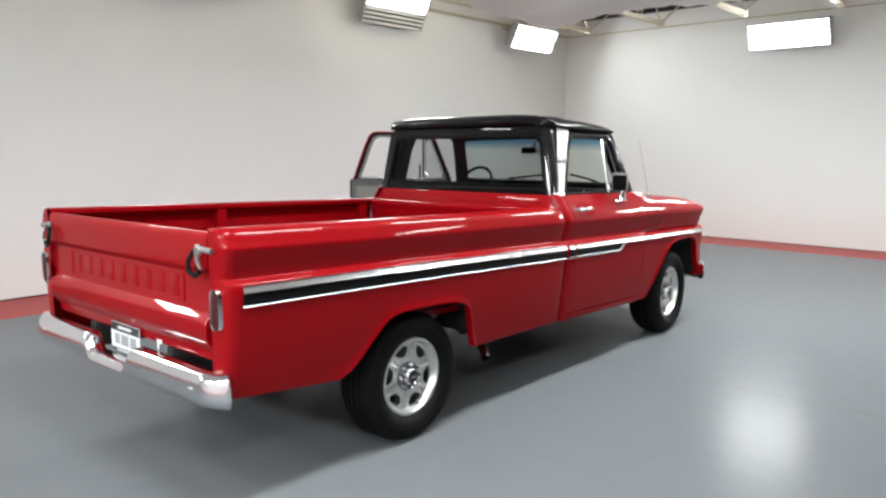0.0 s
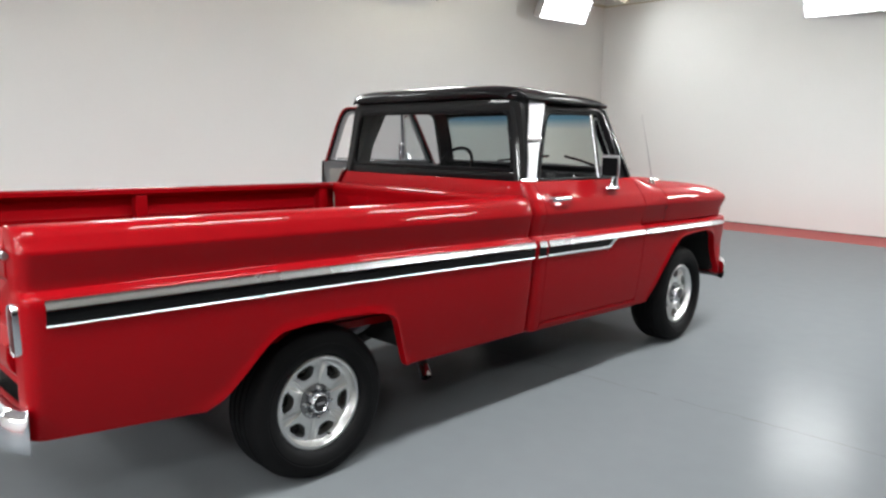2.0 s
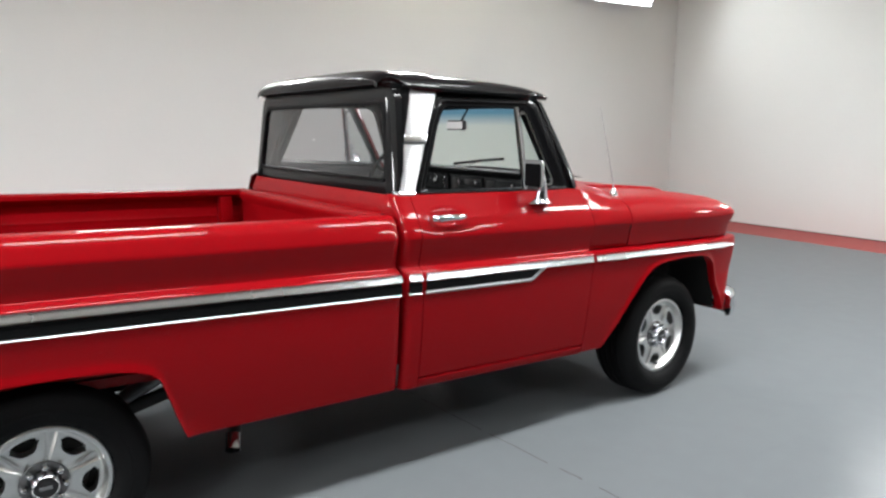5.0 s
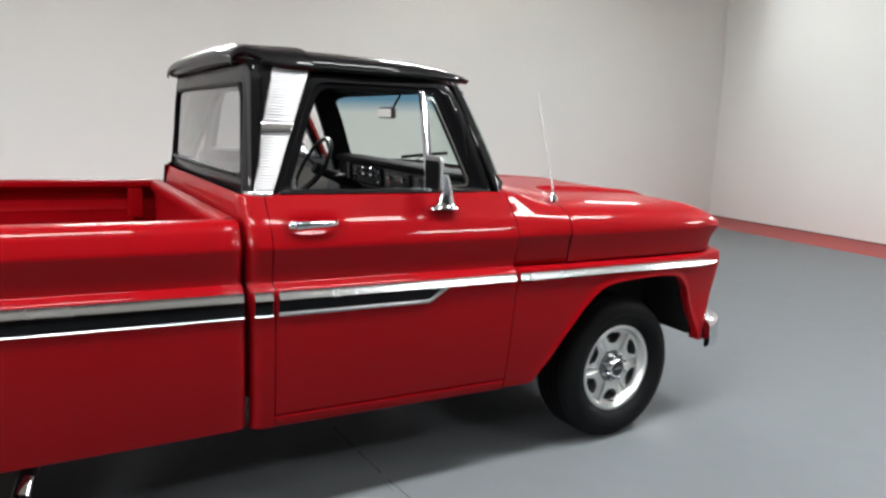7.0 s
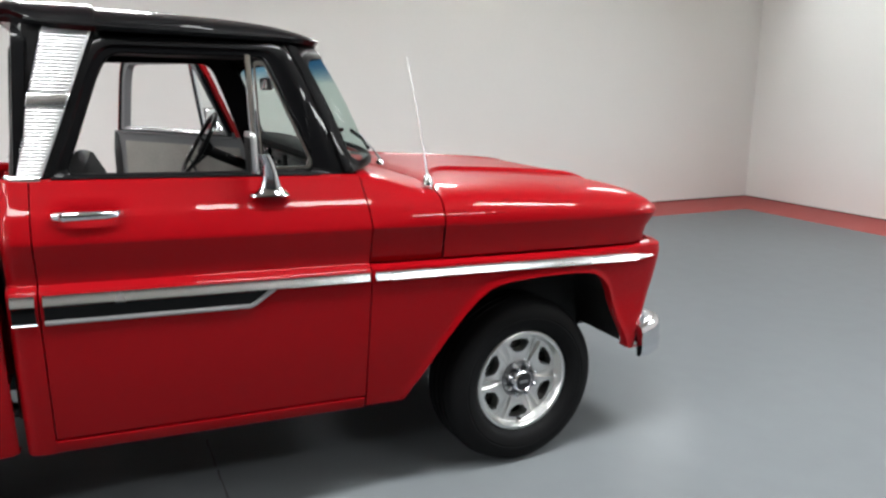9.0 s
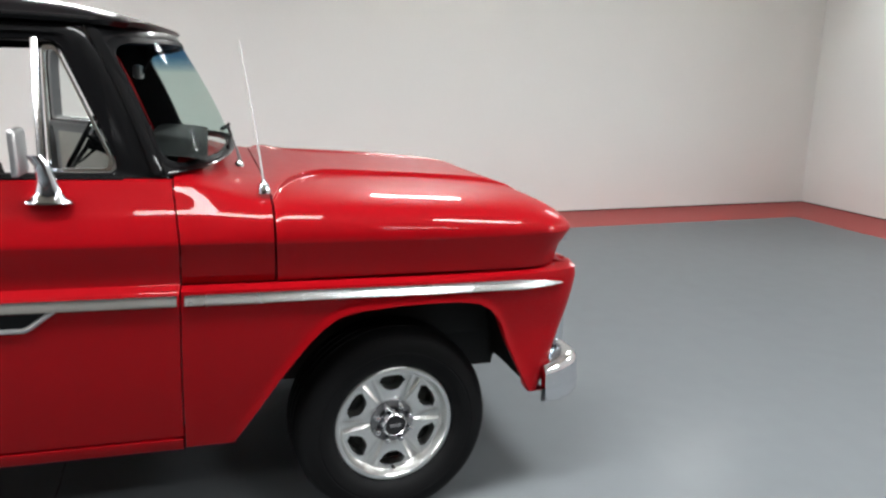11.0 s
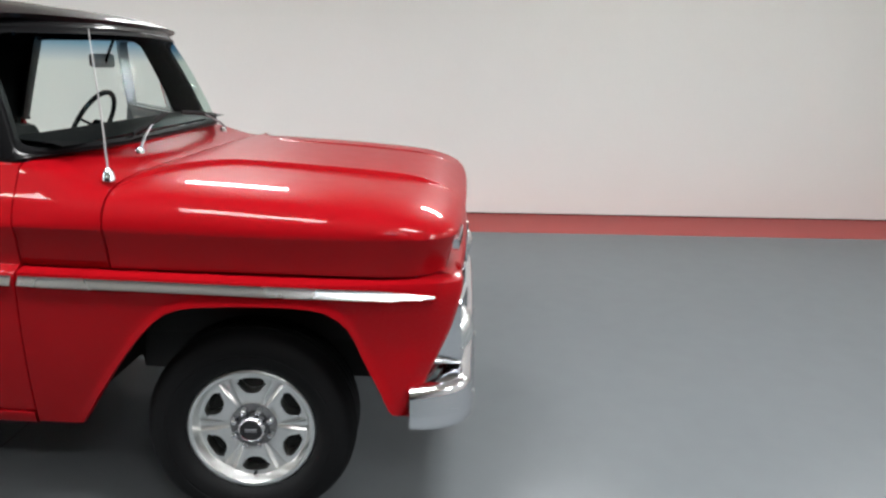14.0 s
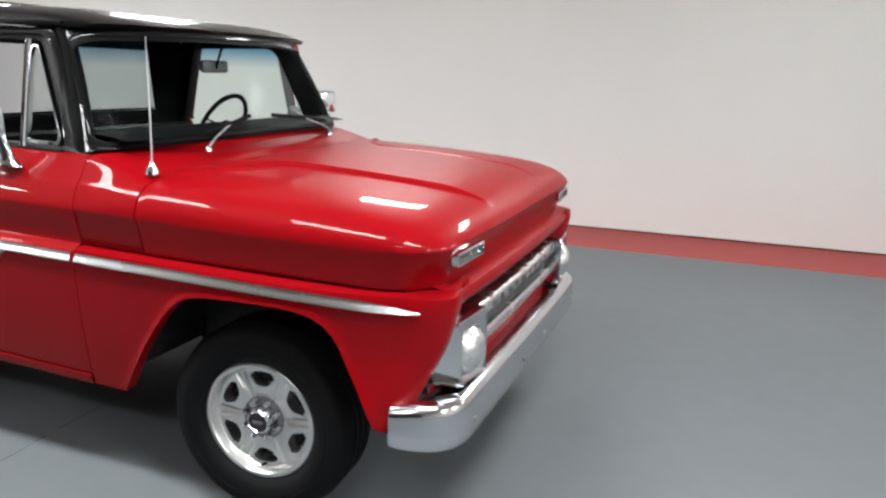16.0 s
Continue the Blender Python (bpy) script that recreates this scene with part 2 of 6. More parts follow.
def curve(table, t):
    """Smooth value at t through (t, value) pairs (monotone steps, eased)."""
    if t <= table[0][0]:
        return table[0][1]
    for i, ((a, p), (b, q)) in enumerate(zip(table, table[1:])):
        if t <= b:
            p0 = table[i - 1] if i else (a - (b - a), p)
            p3 = table[i + 2] if i + 2 < len(table) else (b + (b - a), q)
            m0, m1 = (q - p0[1]) / (b - p0[0]), (p3[1] - p) / (p3[0] - a)
            if i == 0:
                m0 = (q - p) / (b - a)
            if i + 2 >= len(table):
                m1 = (q - p) / (b - a)
            h = b - a
            s = (t - a) / h
            return (2 * s**3 - 3 * s**2 + 1) * p + (s**3 - 2 * s**2 + s) * h * m0 + (-2 * s**3 + 3 * s**2) * q + (s**3 - s**2) * h * m1
    return table[-1][1]


def span(a, b, n):
    return [a + (b - a) * i / n for i in range(n + 1)]


def rounded(points, r, n=5):
    """A closed outline of 2D points with its corners rounded; r may be a list."""
    out, m = [], len(points)
    for i, p in enumerate(points):
        p, a, b = Vector(p), Vector(points[i - 1]), Vector(points[(i + 1) % m])
        rr = r[i] if isinstance(r, (list, tuple)) else r
        u, v = (a - p).normalized(), (b - p).normalized()
        k = min(rr, (a - p).length * 0.49, (b - p).length * 0.49)
        s, e = p + u * k, p + v * k
        for j in range(n + 1):
            t = j / n
            out.append(tuple(s * (1 - t) ** 2 + p * 2 * t * (1 - t) + e * t * t))
    return out


# ---- the room ----
X0, X1, Y0, Y1 = -4.767, 11.0, -7.5, 10.198
BAND = 0.908
TURN = -0.64  # the room stands slightly turned to the vehicle, in degrees


def slab(name, x0, x1, y0, y1, z0, z1, mat, label, category, kind="structure"):
    bm = bmesh.new()
    box(bm, x0, x1, y0, y1, z0, z1)
    ob = tagged(link(name, bm, mat, smooth=False), label, category, kind=kind)
    ob.rotation_euler[2] = radians(TURN)
    return ob


slab("floor", X0 + BAND, X1 - BAND, Y0 + BAND, Y1 - BAND, -0.2, 0, FLOOR, "glossy grey painted concrete showroom floor", "floor")
slab("floor_border_west", X0, X0 + BAND, Y0, Y1, -0.2, 0, BORDER, "red painted floor border along the white wall", "floor")
slab("floor_border_east", X1 - BAND, X1, Y0, Y1, -0.2, 0, BORDER, "red painted floor border along the white wall", "floor")
slab("floor_border_north", X0 + BAND, X1 - BAND, Y1 - BAND, Y1, -0.2, 0, BORDER, "red painted floor border along the end wall", "floor")
slab("floor_border_south", X0 + BAND, X1 - BAND, Y0, Y0 + BAND, -0.2, 0, BORDER, "red painted floor border along the end wall", "floor")
slab("wall_west", X0 - 0.2, X0, Y0 - 0.2, Y1 + 0.2, 0.012, 4.25, WALL, "smooth white painted showroom wall", "wall")
slab("wall_east", X1, X1 + 0.2, Y0 - 0.2, Y1 + 0.2, 0.012, 4.25, DARKWALL, "plain dark grey far wall of the showroom", "wall")
slab("wall_north", X0, X1, Y1, Y1 + 0.2, 0.012, 4.25, WALL, "smooth white painted showroom end wall", "wall")
slab("wall_south", X0, X1, Y0 - 0.2, Y0, 0.012, 4.25, WALL, "smooth white painted showroom end wall", "wall")
slab("ceiling", X0 - 0.2, X1 + 0.2, Y0 - 0.2, Y1 + 0.2, 4.25, 4.45, CEILING, "cream painted roof deck above open joists", "ceiling")
slab("trim_west", X0, X0 + 0.03, Y0, Y1, 3.76, 3.80, JOIST, "thin cream ledge high on the white wall", "trim")
slab("trim_north", X0 + 0.03, X1, Y1 - 0.02, Y1, 3.76, 3.78, JOIST, "thin cream ledge high on the end wall", "trim")
slab("trim_bearing", X0, X1, Y1 - 0.06, Y1, 4.05, 4.13, UNDER, "dark steel bearing strip under the roof joists", "trim")


def floor_joint():
    """A thin broken crack across the floor, with short flakes beside it."""
    rnd = random.Random(5)
    line = [(-3.4, 2.030), (0.5, 2.045), (1.06, 2.078), (1.70, 2.123), (2.25, 2.157), (2.65, 2.172), (3.6, 2.215), (6.4, 2.30)]
    bm = bmesh.new()

    def piece(a, b, off, w):
        vs = [bm.verts.new((x, curve(line, x) + off + d, 0.0012)) for x, d in ((a, -w * 0.4), (b, -w), (b, w * 0.7), (a, w))]
        bm.faces.new(vs)

    x, drift = -3.4, 0.0
    while x < 6.4:
        step = rnd.uniform(0.03, 0.11)
        if rnd.random() > 0.16:
            piece(x, x + step, drift, rnd.uniform(0.0028, 0.0058))
        if rnd.random() < 0.16:
            piece(x, x + step * 0.5, drift - rnd.uniform(0.012, 0.03), rnd.uniform(0.0015, 0.003))
        drift = drift * 0.7 + rnd.uniform(-0.004, 0.004)
        x += step
    tagged(link("floor_joint", bm, JOINT, smooth=False), "thin broken crack across the grey painted floor", "floor joint", kind="structure")


floor_joint()


def open_joist(x):
    """A steel roof joist: two chords of paired angles with zigzag rods between; the lower chord stops short of the end wall."""
    root = tagged(new("roof_joist"), "cream painted open-web steel roof joist", "roof joist", "roof joists")
    root.matrix_basis = pose(0, 0, 0, 0, 0, TURN) @ pose(x, 0, 0)
    low, high, end = 3.70, 4.16, 9.32
    for z, y1 in ((low, end), (high, Y1)):
        bm = bmesh.new()
        box(bm, -0.045, -0.01, Y0, y1, z - 0.03, z + 0.03)
        box(bm, 0.01, 0.045, Y0, y1, z - 0.03, z + 0.03)
        link("chord", bm, JOIST, root, smooth=False)
    bm = bmesh.new()
    box(bm, -0.05, 0.05, end - 0.06, end + 0.05, low - 0.05, low + 0.05, 0.006)
    link("end_plate", bm, JOIST, root)
    bm = bmesh.new()
    tube(bm, [(0, end, low), (0, Y1 - 0.05, high)], 0.016, 6)
    link("end_brace", bm, JOIST, root)
    n = 22
    step = (end - Y0) / n
    for i in range(n):
        a = Y0 + i * step
        bm = bmesh.new()
        tube(bm, [(0, a, low), (0, a + step / 2, high), (0, a + step, low)], 0.013, 6)
        link("web_rod", bm, JOIST, root)


for k in range(11):
    open_joist(-3.72 + k * 1.4)


def canopy():
    """A white cloth hung flat below the joists over the vehicle, its rim gathered and sagging."""
    bm = bmesh.new()
    rows = []
    for i in range(61):
        y = -5.2 + 12.7 * i / 60
        row = []
        for j in range(41):
            x = -3.35 + 4.2 * j / 40
            e = min(j, 40 - j) / 40
            f = min(i, 60 - i) / 60
            z = 3.64 + 0.05 * math.sin(x * 2.1 + y * 0.7) + 0.03 * math.sin(y * 4.3 + x) - 0.05 * math.exp(-e * 30) - 0.05 * math.exp(-f * 40)
            z += 0.018 * math.sin((x + y) * 17) * math.exp(-min(e, f) * 18)
            row.append((x + 0.04 * math.sin(y * 5), y + 0.05 * math.sin(x * 6), z))
        rows.append(row)
    grid(bm, rows)
    bmesh.ops.solidify(bm, geom=bm.faces[:], thickness=0.004)
    tagged(link("cloth_canopy", bm, CLOTH), "white cloth canopy hung below the roof joists", "canopy")


canopy()


def lamp_bank(x, y, z, turn, tilt, deep=0.10, share=1.0, louvre=False):
    """A six-tube lamp bank: housing with vent slats, end plates, reflector troughs, lit tubes and hangers."""
    root = tagged(new("tube_lamp_bank"), "lit white fluorescent tube bank in a grey slatted housing", "ceiling light", "lamp banks round the room")
    L, W = 1.24, 0.42
    a = radians(-tilt)
    # where its wall brackets meet the wall, 0.42 behind and a little above
    up = (0.41 * math.cos(a) - 0.2 * math.sin(a), 0.41 * math.sin(a) + 0.2 * math.cos(a))
    bm = bmesh.new()
    box(bm, -L / 2, L / 2, -W / 2 + 0.02, W / 2 - 0.02, 0.03, deep, 0.008)
    link("housing", bm, HOUSING, root)
    for s in (-1, 1):
        bm = bmesh.new()
        box(bm, s * L / 2 - 0.008, s * L / 2 + 0.008, -W / 2, W / 2, -0.03, deep + 0.01, 0.003)
        link("end_plate", bm, LOUVRE, root)
        bm = bmesh.new()
        tube(bm, [(s * 0.5, 0, deep - 0.01), (s * 0.03, 0, 0.23)] if tilt == 0 else [(s * 0.5, -0.05, deep - 0.01), (s * 0.5, *up)], 0.006, 6)
        link("hanger", bm, STEEL, root)
        bm = bmesh.new()
        box(bm, -L / 2, L / 2, s * W / 2 - 0.004, s * W / 2 + 0.004, -0.03, 0.02, 0.002)
        link("side_lip", bm, LOUVRE, root)
        for i in range(5):
            d = 0.035 + (deep - 0.035) * (i + 0.5) / 5
            bm = bmesh.new()
            box(bm, -L / 2 + 0.02, L / 2 - 0.02, s * (W / 2 - 0.012) - 0.008, s * (W / 2 - 0.012) + 0.008, d - deep * 0.055, d + deep * 0.055)
            link("vent_slat", bm, WHITE, root)
    for i in range(6):
        yy = -W / 2 + W * (i + 0.5) / 6
        bm = bmesh.new()
        lathe(bm, [(-L / 2 + 0.02, 0.014), (L / 2 - 0.02, 0.014)], (0, yy, 0.0), 10, "x", caps=True)
        link("tube", bm, TUBE, root)
        bm = bmesh.new()
        prof = [(yy + 0.036 * math.cos(t), 0.026 - 0.03 * abs(math.cos(t)) ** 2) for t in span(0, math.pi, 8)]
        grid(bm, [[(-L / 2 + 0.01, p[0], p[1]) for p in prof], [(L / 2 - 0.01, p[0], p[1]) for p in prof]])
        link("reflector", bm, BRIGHT, root)
    bm = bmesh.new()
    box(bm, -L / 2, L / 2, -0.011, 0.011, -0.034, -0.024, 0.002)
    link("divider", bm, WHITE, root)
    if louvre:
        # a slatted apron hanging below the lit face
        for s in (-1, 1):
            bm = bmesh.new()
            box(bm, s * L / 2 - 0.006, s * L / 2 + 0.006, W / 2, W / 2 + 0.25, -0.03, 0.03, 0.003)
            link("apron_end", bm, LOUVRE, root)
        for i in range(4):
            d = W / 2 + 0.035 + i * 0.062
            bm = bmesh.new()
            box(bm, -L / 2, L / 2, d - 0.017, d + 0.017, -0.025, -0.015, 0.003)
            link("apron_slat", bm, WHITE, root)
        bm = bmesh.new()
        box(bm, -L / 2, L / 2, W / 2 + 0.006, W / 2 + 0.25, 0.020, 0.028)
        link("apron_back", bm, HOUSING, root)
    lamp = bpy.data.lights.new("bank_light", "AREA")
    lamp.shape, lamp.size, lamp.size_y = "RECTANGLE", L - 0.04, W - 0.02
    lamp.energy, lamp.color = BANK_WATTS * share, (0.97, 1.0, 1.0)
    lamp.spread = radians(180 if tilt == 0 else 150)
    light = new("bank_light", lamp)
    light.parent, light.location = root, (0, 0, -0.020)
    root.matrix_basis = pose(0, 0, 0, 0, 0, TURN) @ pose(x, y, z, 0, 0, turn) @ pose(0, 0, 0, tilt, 0, 0)
    return root


# along the west wall and the end walls, each face tipped down into the room
for yy, share in ((-5.2, 0.8), (-1.8, 0.8), (1.6, 0.8), (8.56, 0.35)):
    lamp_bank(X0 + 0.37, yy, 3.54, 90, -66, share=share)
lamp_bank(X0 + 0.37, 5.14, 3.80, 90, -66, share=1.2, louvre=True)
for xx in (-0.41, 3.4):
    lamp_bank(xx, Y1 - 0.32, 3.39, 0, -66, share=0.9)
for xx in (-0.25, 3.4):
    lamp_bank(xx, Y0 + 0.40, 3.36, 180, -62, share=1.25)
# rows hung level from the joists beside the canopy
for xx, yy, share in ((1.7, -5.5, 0.8), (1.7, -3.4, 0.75), (1.7, -1.3, 0.7), (1.7, 0.8, 0.7), (1.7, 2.9, 0.8), (1.7, 5.0, 1.1), (4.6, -3.4, 1.4), (4.6, 5.0, 0.75)):
    lamp_bank(xx, yy, 3.52, 90, 0, share=share)

# ---- the pickup ----
truck = tagged(new("pickup_truck"), "red 1960s pickup truck, black roof, chrome trim, driver's door open", "pickup truck")
HUB_Y, HUB_Z = (0.03, 3.257), 0.357

BOTTOM = 0.452


def z_shelf(y):
    return curve([(-1.2, 1.012), (0.1, 1.012), (1.5, 1.003), (2.56, 1.002), (3.9, 1.003)], y)


def z_crease(y):
    return curve([(-1.2, 1.152), (-0.2, 1.145), (1.5, 1.142), (2.56, 1.143), (3.9, 1.146)], y)


def z_trim(y):
    """Height of the middle of the upper bright strip."""
    return curve([(-1.2, 0.979), (0.1, 0.980), (1.4, 0.971), (2.56, 0.9685), (3.4, 0.968), (3.9, 0.950)], y)


def plan(y):
    """How far the sides draw in towards the nose."""
    return 0.0 if y < 3.2 else 0.098 * ((y - 3.2) / 0.7) ** 2.2


def skin(y, z):
    """Outer half width of the lower body at a height, up to the shelf above the bright strip."""
    return curve([(0.45, 0.938), (0.55, 0.955), (0.70, 0.975), (0.85, 0.988), (0.94, 0.994), (1.0, 0.994)], z) - plan(y)


SHOULDER = [(0.977, 1.170), (0.969, 1.190), (0.959, 1.210), (0.950, 1.225), (0.9435, 1.232), (0.939, 1.238), (0.928, 1.257), (0.911, 1.287), (0.894, 1.317), (0.884, 1.335), (0.866, 1.341)]


def upper(y, kind):
    """(x, z) pairs from the shelf up: bed rail, or door and cowl up to the belt line."""
    zs, zc, d = z_shelf(y), z_crease(y), plan(y)
    pts = [(0.992, zs - 0.016), (0.984, zs - 0.005), (0.966, zs + 0.002), (0.957, zs + 0.010), (0.956, zs + 0.022)]
    pts += [(0.956 + 0.028 * t, zs + 0.022 + (zc - 0.008 - zs - 0.022) * t) for t in (0.25, 0.5, 0.75, 1.0)]
    pts += [(0.9855, zc), (0.983, zc + 0.010)]
    if kind == "bed":
        pts += [(0.978, 1.165), (0.969, 1.195), (0.955, 1.218), (0.935, 1.232), (0.915, 1.236)]
    else:
        pts += SHOULDER
    return [(x - d, z) for x, z in pts]


def column(y, zlow, kind="bed", flare=0.0, s=1, yfun=None, top=None):
    """One upright row of points on the body side, from its lower edge up."""
    pts = []
    hi = z_shelf(y) - 0.030
    for i in range(13):
        t = i / 12
        z = zlow + (hi - zlow) * t ** 1.35
        x = skin(y, z) + flare * math.exp(-((z - zlow) / 0.022) ** 2)
        pts.append((x, z))
    pts += upper(y, kind)
    if top is not None:
        pts = [p for p in pts if p[1] <= top]
    # the turned-in lower lip
    lip = [(pts[0][0] - 0.045, zlow + 0.004), (pts[0][0] - 0.012, zlow - 0.001)]
    f = yfun or (lambda yy, zz: yy)
    return [(s * x, f(y, z), z) for x, z in lip + pts]


ARCH_R = [(-0.52, 0.468), (-0.45, 0.500), (-0.41, 0.534), (-0.368, 0.578), (-0.294, 0.660), (-0.24, 0.715), (-0.19, 0.742), (-0.12, 0.752), (-0.05, 0.757), (0.12, 0.760), (0.26, 0.755), (0.345, 0.740), (0.39, 0.722), (0.418, 0.698), (0.437, 0.650), (0.455, 0.595), (0.482, 0.515), (0.508, 0.448)]


def bedside(s):
    ys = [-1.135, -1.131, -1.12, -1.10, -1.075] + span(-1.0, -0.57, 5) + [p[0] for p in ARCH_R] + span(0.545, 1.34, 9) + [1.365, 1.378]
    bm = bmesh.new()
    rows = []
    for y in ys:
        inside = ARCH_R[0][0] <= y <= ARCH_R[-1][0]
        low = curve(ARCH_R, y) if inside else curve([(-1.135, 0.510), (-0.667, 0.476), (-0.52, 0.468), (0.508, 0.448), (0.6, 0.449), (1.38, 0.462)], y)
        col = column(y, low, "bed", 0.010 if inside else 0.0)
        # rear corner rolls round to meet the gate; front edge turns in at the cab gap
        d = max(0.0, (-1.075 - y) / 0.06)
        tuck = 0.05 * (1 - math.sqrt(max(0.0, 1 - d * d))) if d > 0 else 0.0
        if y > 1.36:
            tuck += 0.02 * (y - 1.36) / 0.018
        rows.append([(s * (x - tuck), yy, z) for x, yy, z in col])
    # rear post face, from the rolled corner in to the gate opening
    last = rows[0]
    rows.insert(0, [(s * min(abs(p[0]), 0.855), -1.137, p[1 + 1]) for p in last])
    grid(bm, rows)
    # rail top, inner wall and its foot
    tops = [(r[-1][0], r[-1][1], r[-1][2]) for r in rows]
    inner = []
    for x, y, z in tops:
        yy = max(y, -1.12)
        inner.append([(x, y, z), (s * 0.905, yy, 1.238), (s * 0.860, yy, 1.236), (s * 0.848, yy, 1.226), (s * 0.848, yy, 1.205), (s * 0.858, yy, 1.196), (s * 0.915, yy, 1.192), (s * 0.935, yy, 1.17), (s * 0.938, yy, 1.09), (s * 0.930, yy, 1.07), (s * 0.938, yy, 1.05), (s * 0.925, yy, 0.97), (s * 0.90, yy, 0.93), (s * 0.845, yy, 0.90), (s * 0.835, yy, 0.70)])
    grid(bm, inner)
    body = part("bedside", bm, RED, truck, "red bedside panel with a creased shoulder and round arch")
    # posts inside, standing under the rail
    for y in (-0.015, 1.248):
        bm = bmesh.new()
        box(bm, min(s * 0.862, s * 0.940), max(s * 0.862, s * 0.940), y - 0.036, y + 0.036, 1.03, 1.200, 0.010)
        box(bm, min(s * 0.905, s * 0.936), max(s * 0.905, s * 0.936), y - 0.020, y + 0.020, 0.95, 1.04, 0.006)
        part("stake_pocket", bm, RED, body)
    return body


def strip(bm, ys, zmid, half, s, proud=0.016, taper=0.0, crown=0.6, xoff=0.0, slope=0.0095):
    """A crowned strip along the body side."""
    rows = []
    n = len(ys)
    for i, y in enumerate(ys):
        h = half
        if taper and i > n * 0.86:
            h = half * max(0.05, 1 - ((i / (n - 1) - 0.86) / 0.14) ** 1.5)
        zm = zmid(y)
        row = []
        for k in range(7):
            a = -1 + 2 * k / 6
            z = zm + a * h
            b = math.sqrt(max(0.0, 1 - abs(a) ** 3))
            row.append((s * (skin(y, min(z, 0.99)) + 0.0025 + xoff + proud * (crown * b + (1 - crown) * (1 if abs(a) < 0.99 else 0)) - slope * (a + 1) * b), y, z))
        rows.append(row)
    grid(bm, rows)
    for r in (rows[0], rows[-1]):
        vs = [bm.verts.new(p) for p in r]
        bm.faces.new(vs)


def side_trim(s, parent, y0, y1, kind):
    """Bright strip, black insert and lower bright strip on one panel."""
    ys = span(y0, y1, max(4, int((y1 - y0) / 0.12)))
    bm = bmesh.new()
    strip(bm, ys, z_trim, 0.0178, s)
    part("upper_bright_strip", bm, BRIGHT, parent, "bright metal side strip")
    if kind == "wide":
        bm = bmesh.new()
        strip(bm, ys, lambda y: z_trim(y) - 0.042, 0.0235, s, 0.004, slope=0.0)
        part("black_insert", bm, STRIPE, parent, "black painted insert between bright strips")
        bm = bmesh.new()
        strip(bm, ys, lambda y: z_trim(y) - 0.067, 0.0075, s, 0.009)
        part("lower_bright_strip", bm, SATIN, parent, "thin bright metal strip")


def bed():
    for s in (1, -1):
        b = bedside(s)
        side_trim(s, b, -1.062, 1.372, "wide")
    bm = bmesh.new()
    rows = []
    n = 70
    for i in range(n + 1):
        x = -0.84 + 1.68 * i / n
        z = 0.70 + (0.012 if (i % 10) in (0, 1) else 0.0)
        rows.append([(x, -1.10, z), (x, 1.36, z)])
    grid(bm, rows)
    box(bm, -0.84, 0.84, -1.10, 1.36, 0.655, 0.69)
    part("bed_floor", bm, RED, truck, "red ribbed steel bed floor")
    bm = bmesh.new()
    prof = [(1.345, 0.70), (1.345, 1.15), (1.338, 1.17), (1.325, 1.19), (1.322, 1.215), (1.332, 1.236), (1.355, 1.243), (1.378, 1.238), (1.388, 1.22), (1.388, 0.56)]
    grid(bm, [[(x, y, z) for y, z in prof] for x in span(-0.872, 0.872, 10)])
    part("bed_front_panel", bm, RED, truck, "red bed front panel with a rolled top rail")
    for s in (-1, 1):
        bm = bmesh.new()
        rows = []
        for i in range(15):
            a = math.pi * i / 14
            yy, zz = 0.02 - 0.50 * math.cos(a), 0.70 + 0.20 * math.sin(a) ** 0.6
            rows.append([(s * 0.85, yy, zz), (s * 0.64, yy, zz), (s * 0.60, yy, max(0.70, zz - 0.05))])
        grid(bm, rows)
        part("inner_wheel_box", bm, RED, truck)


bed()


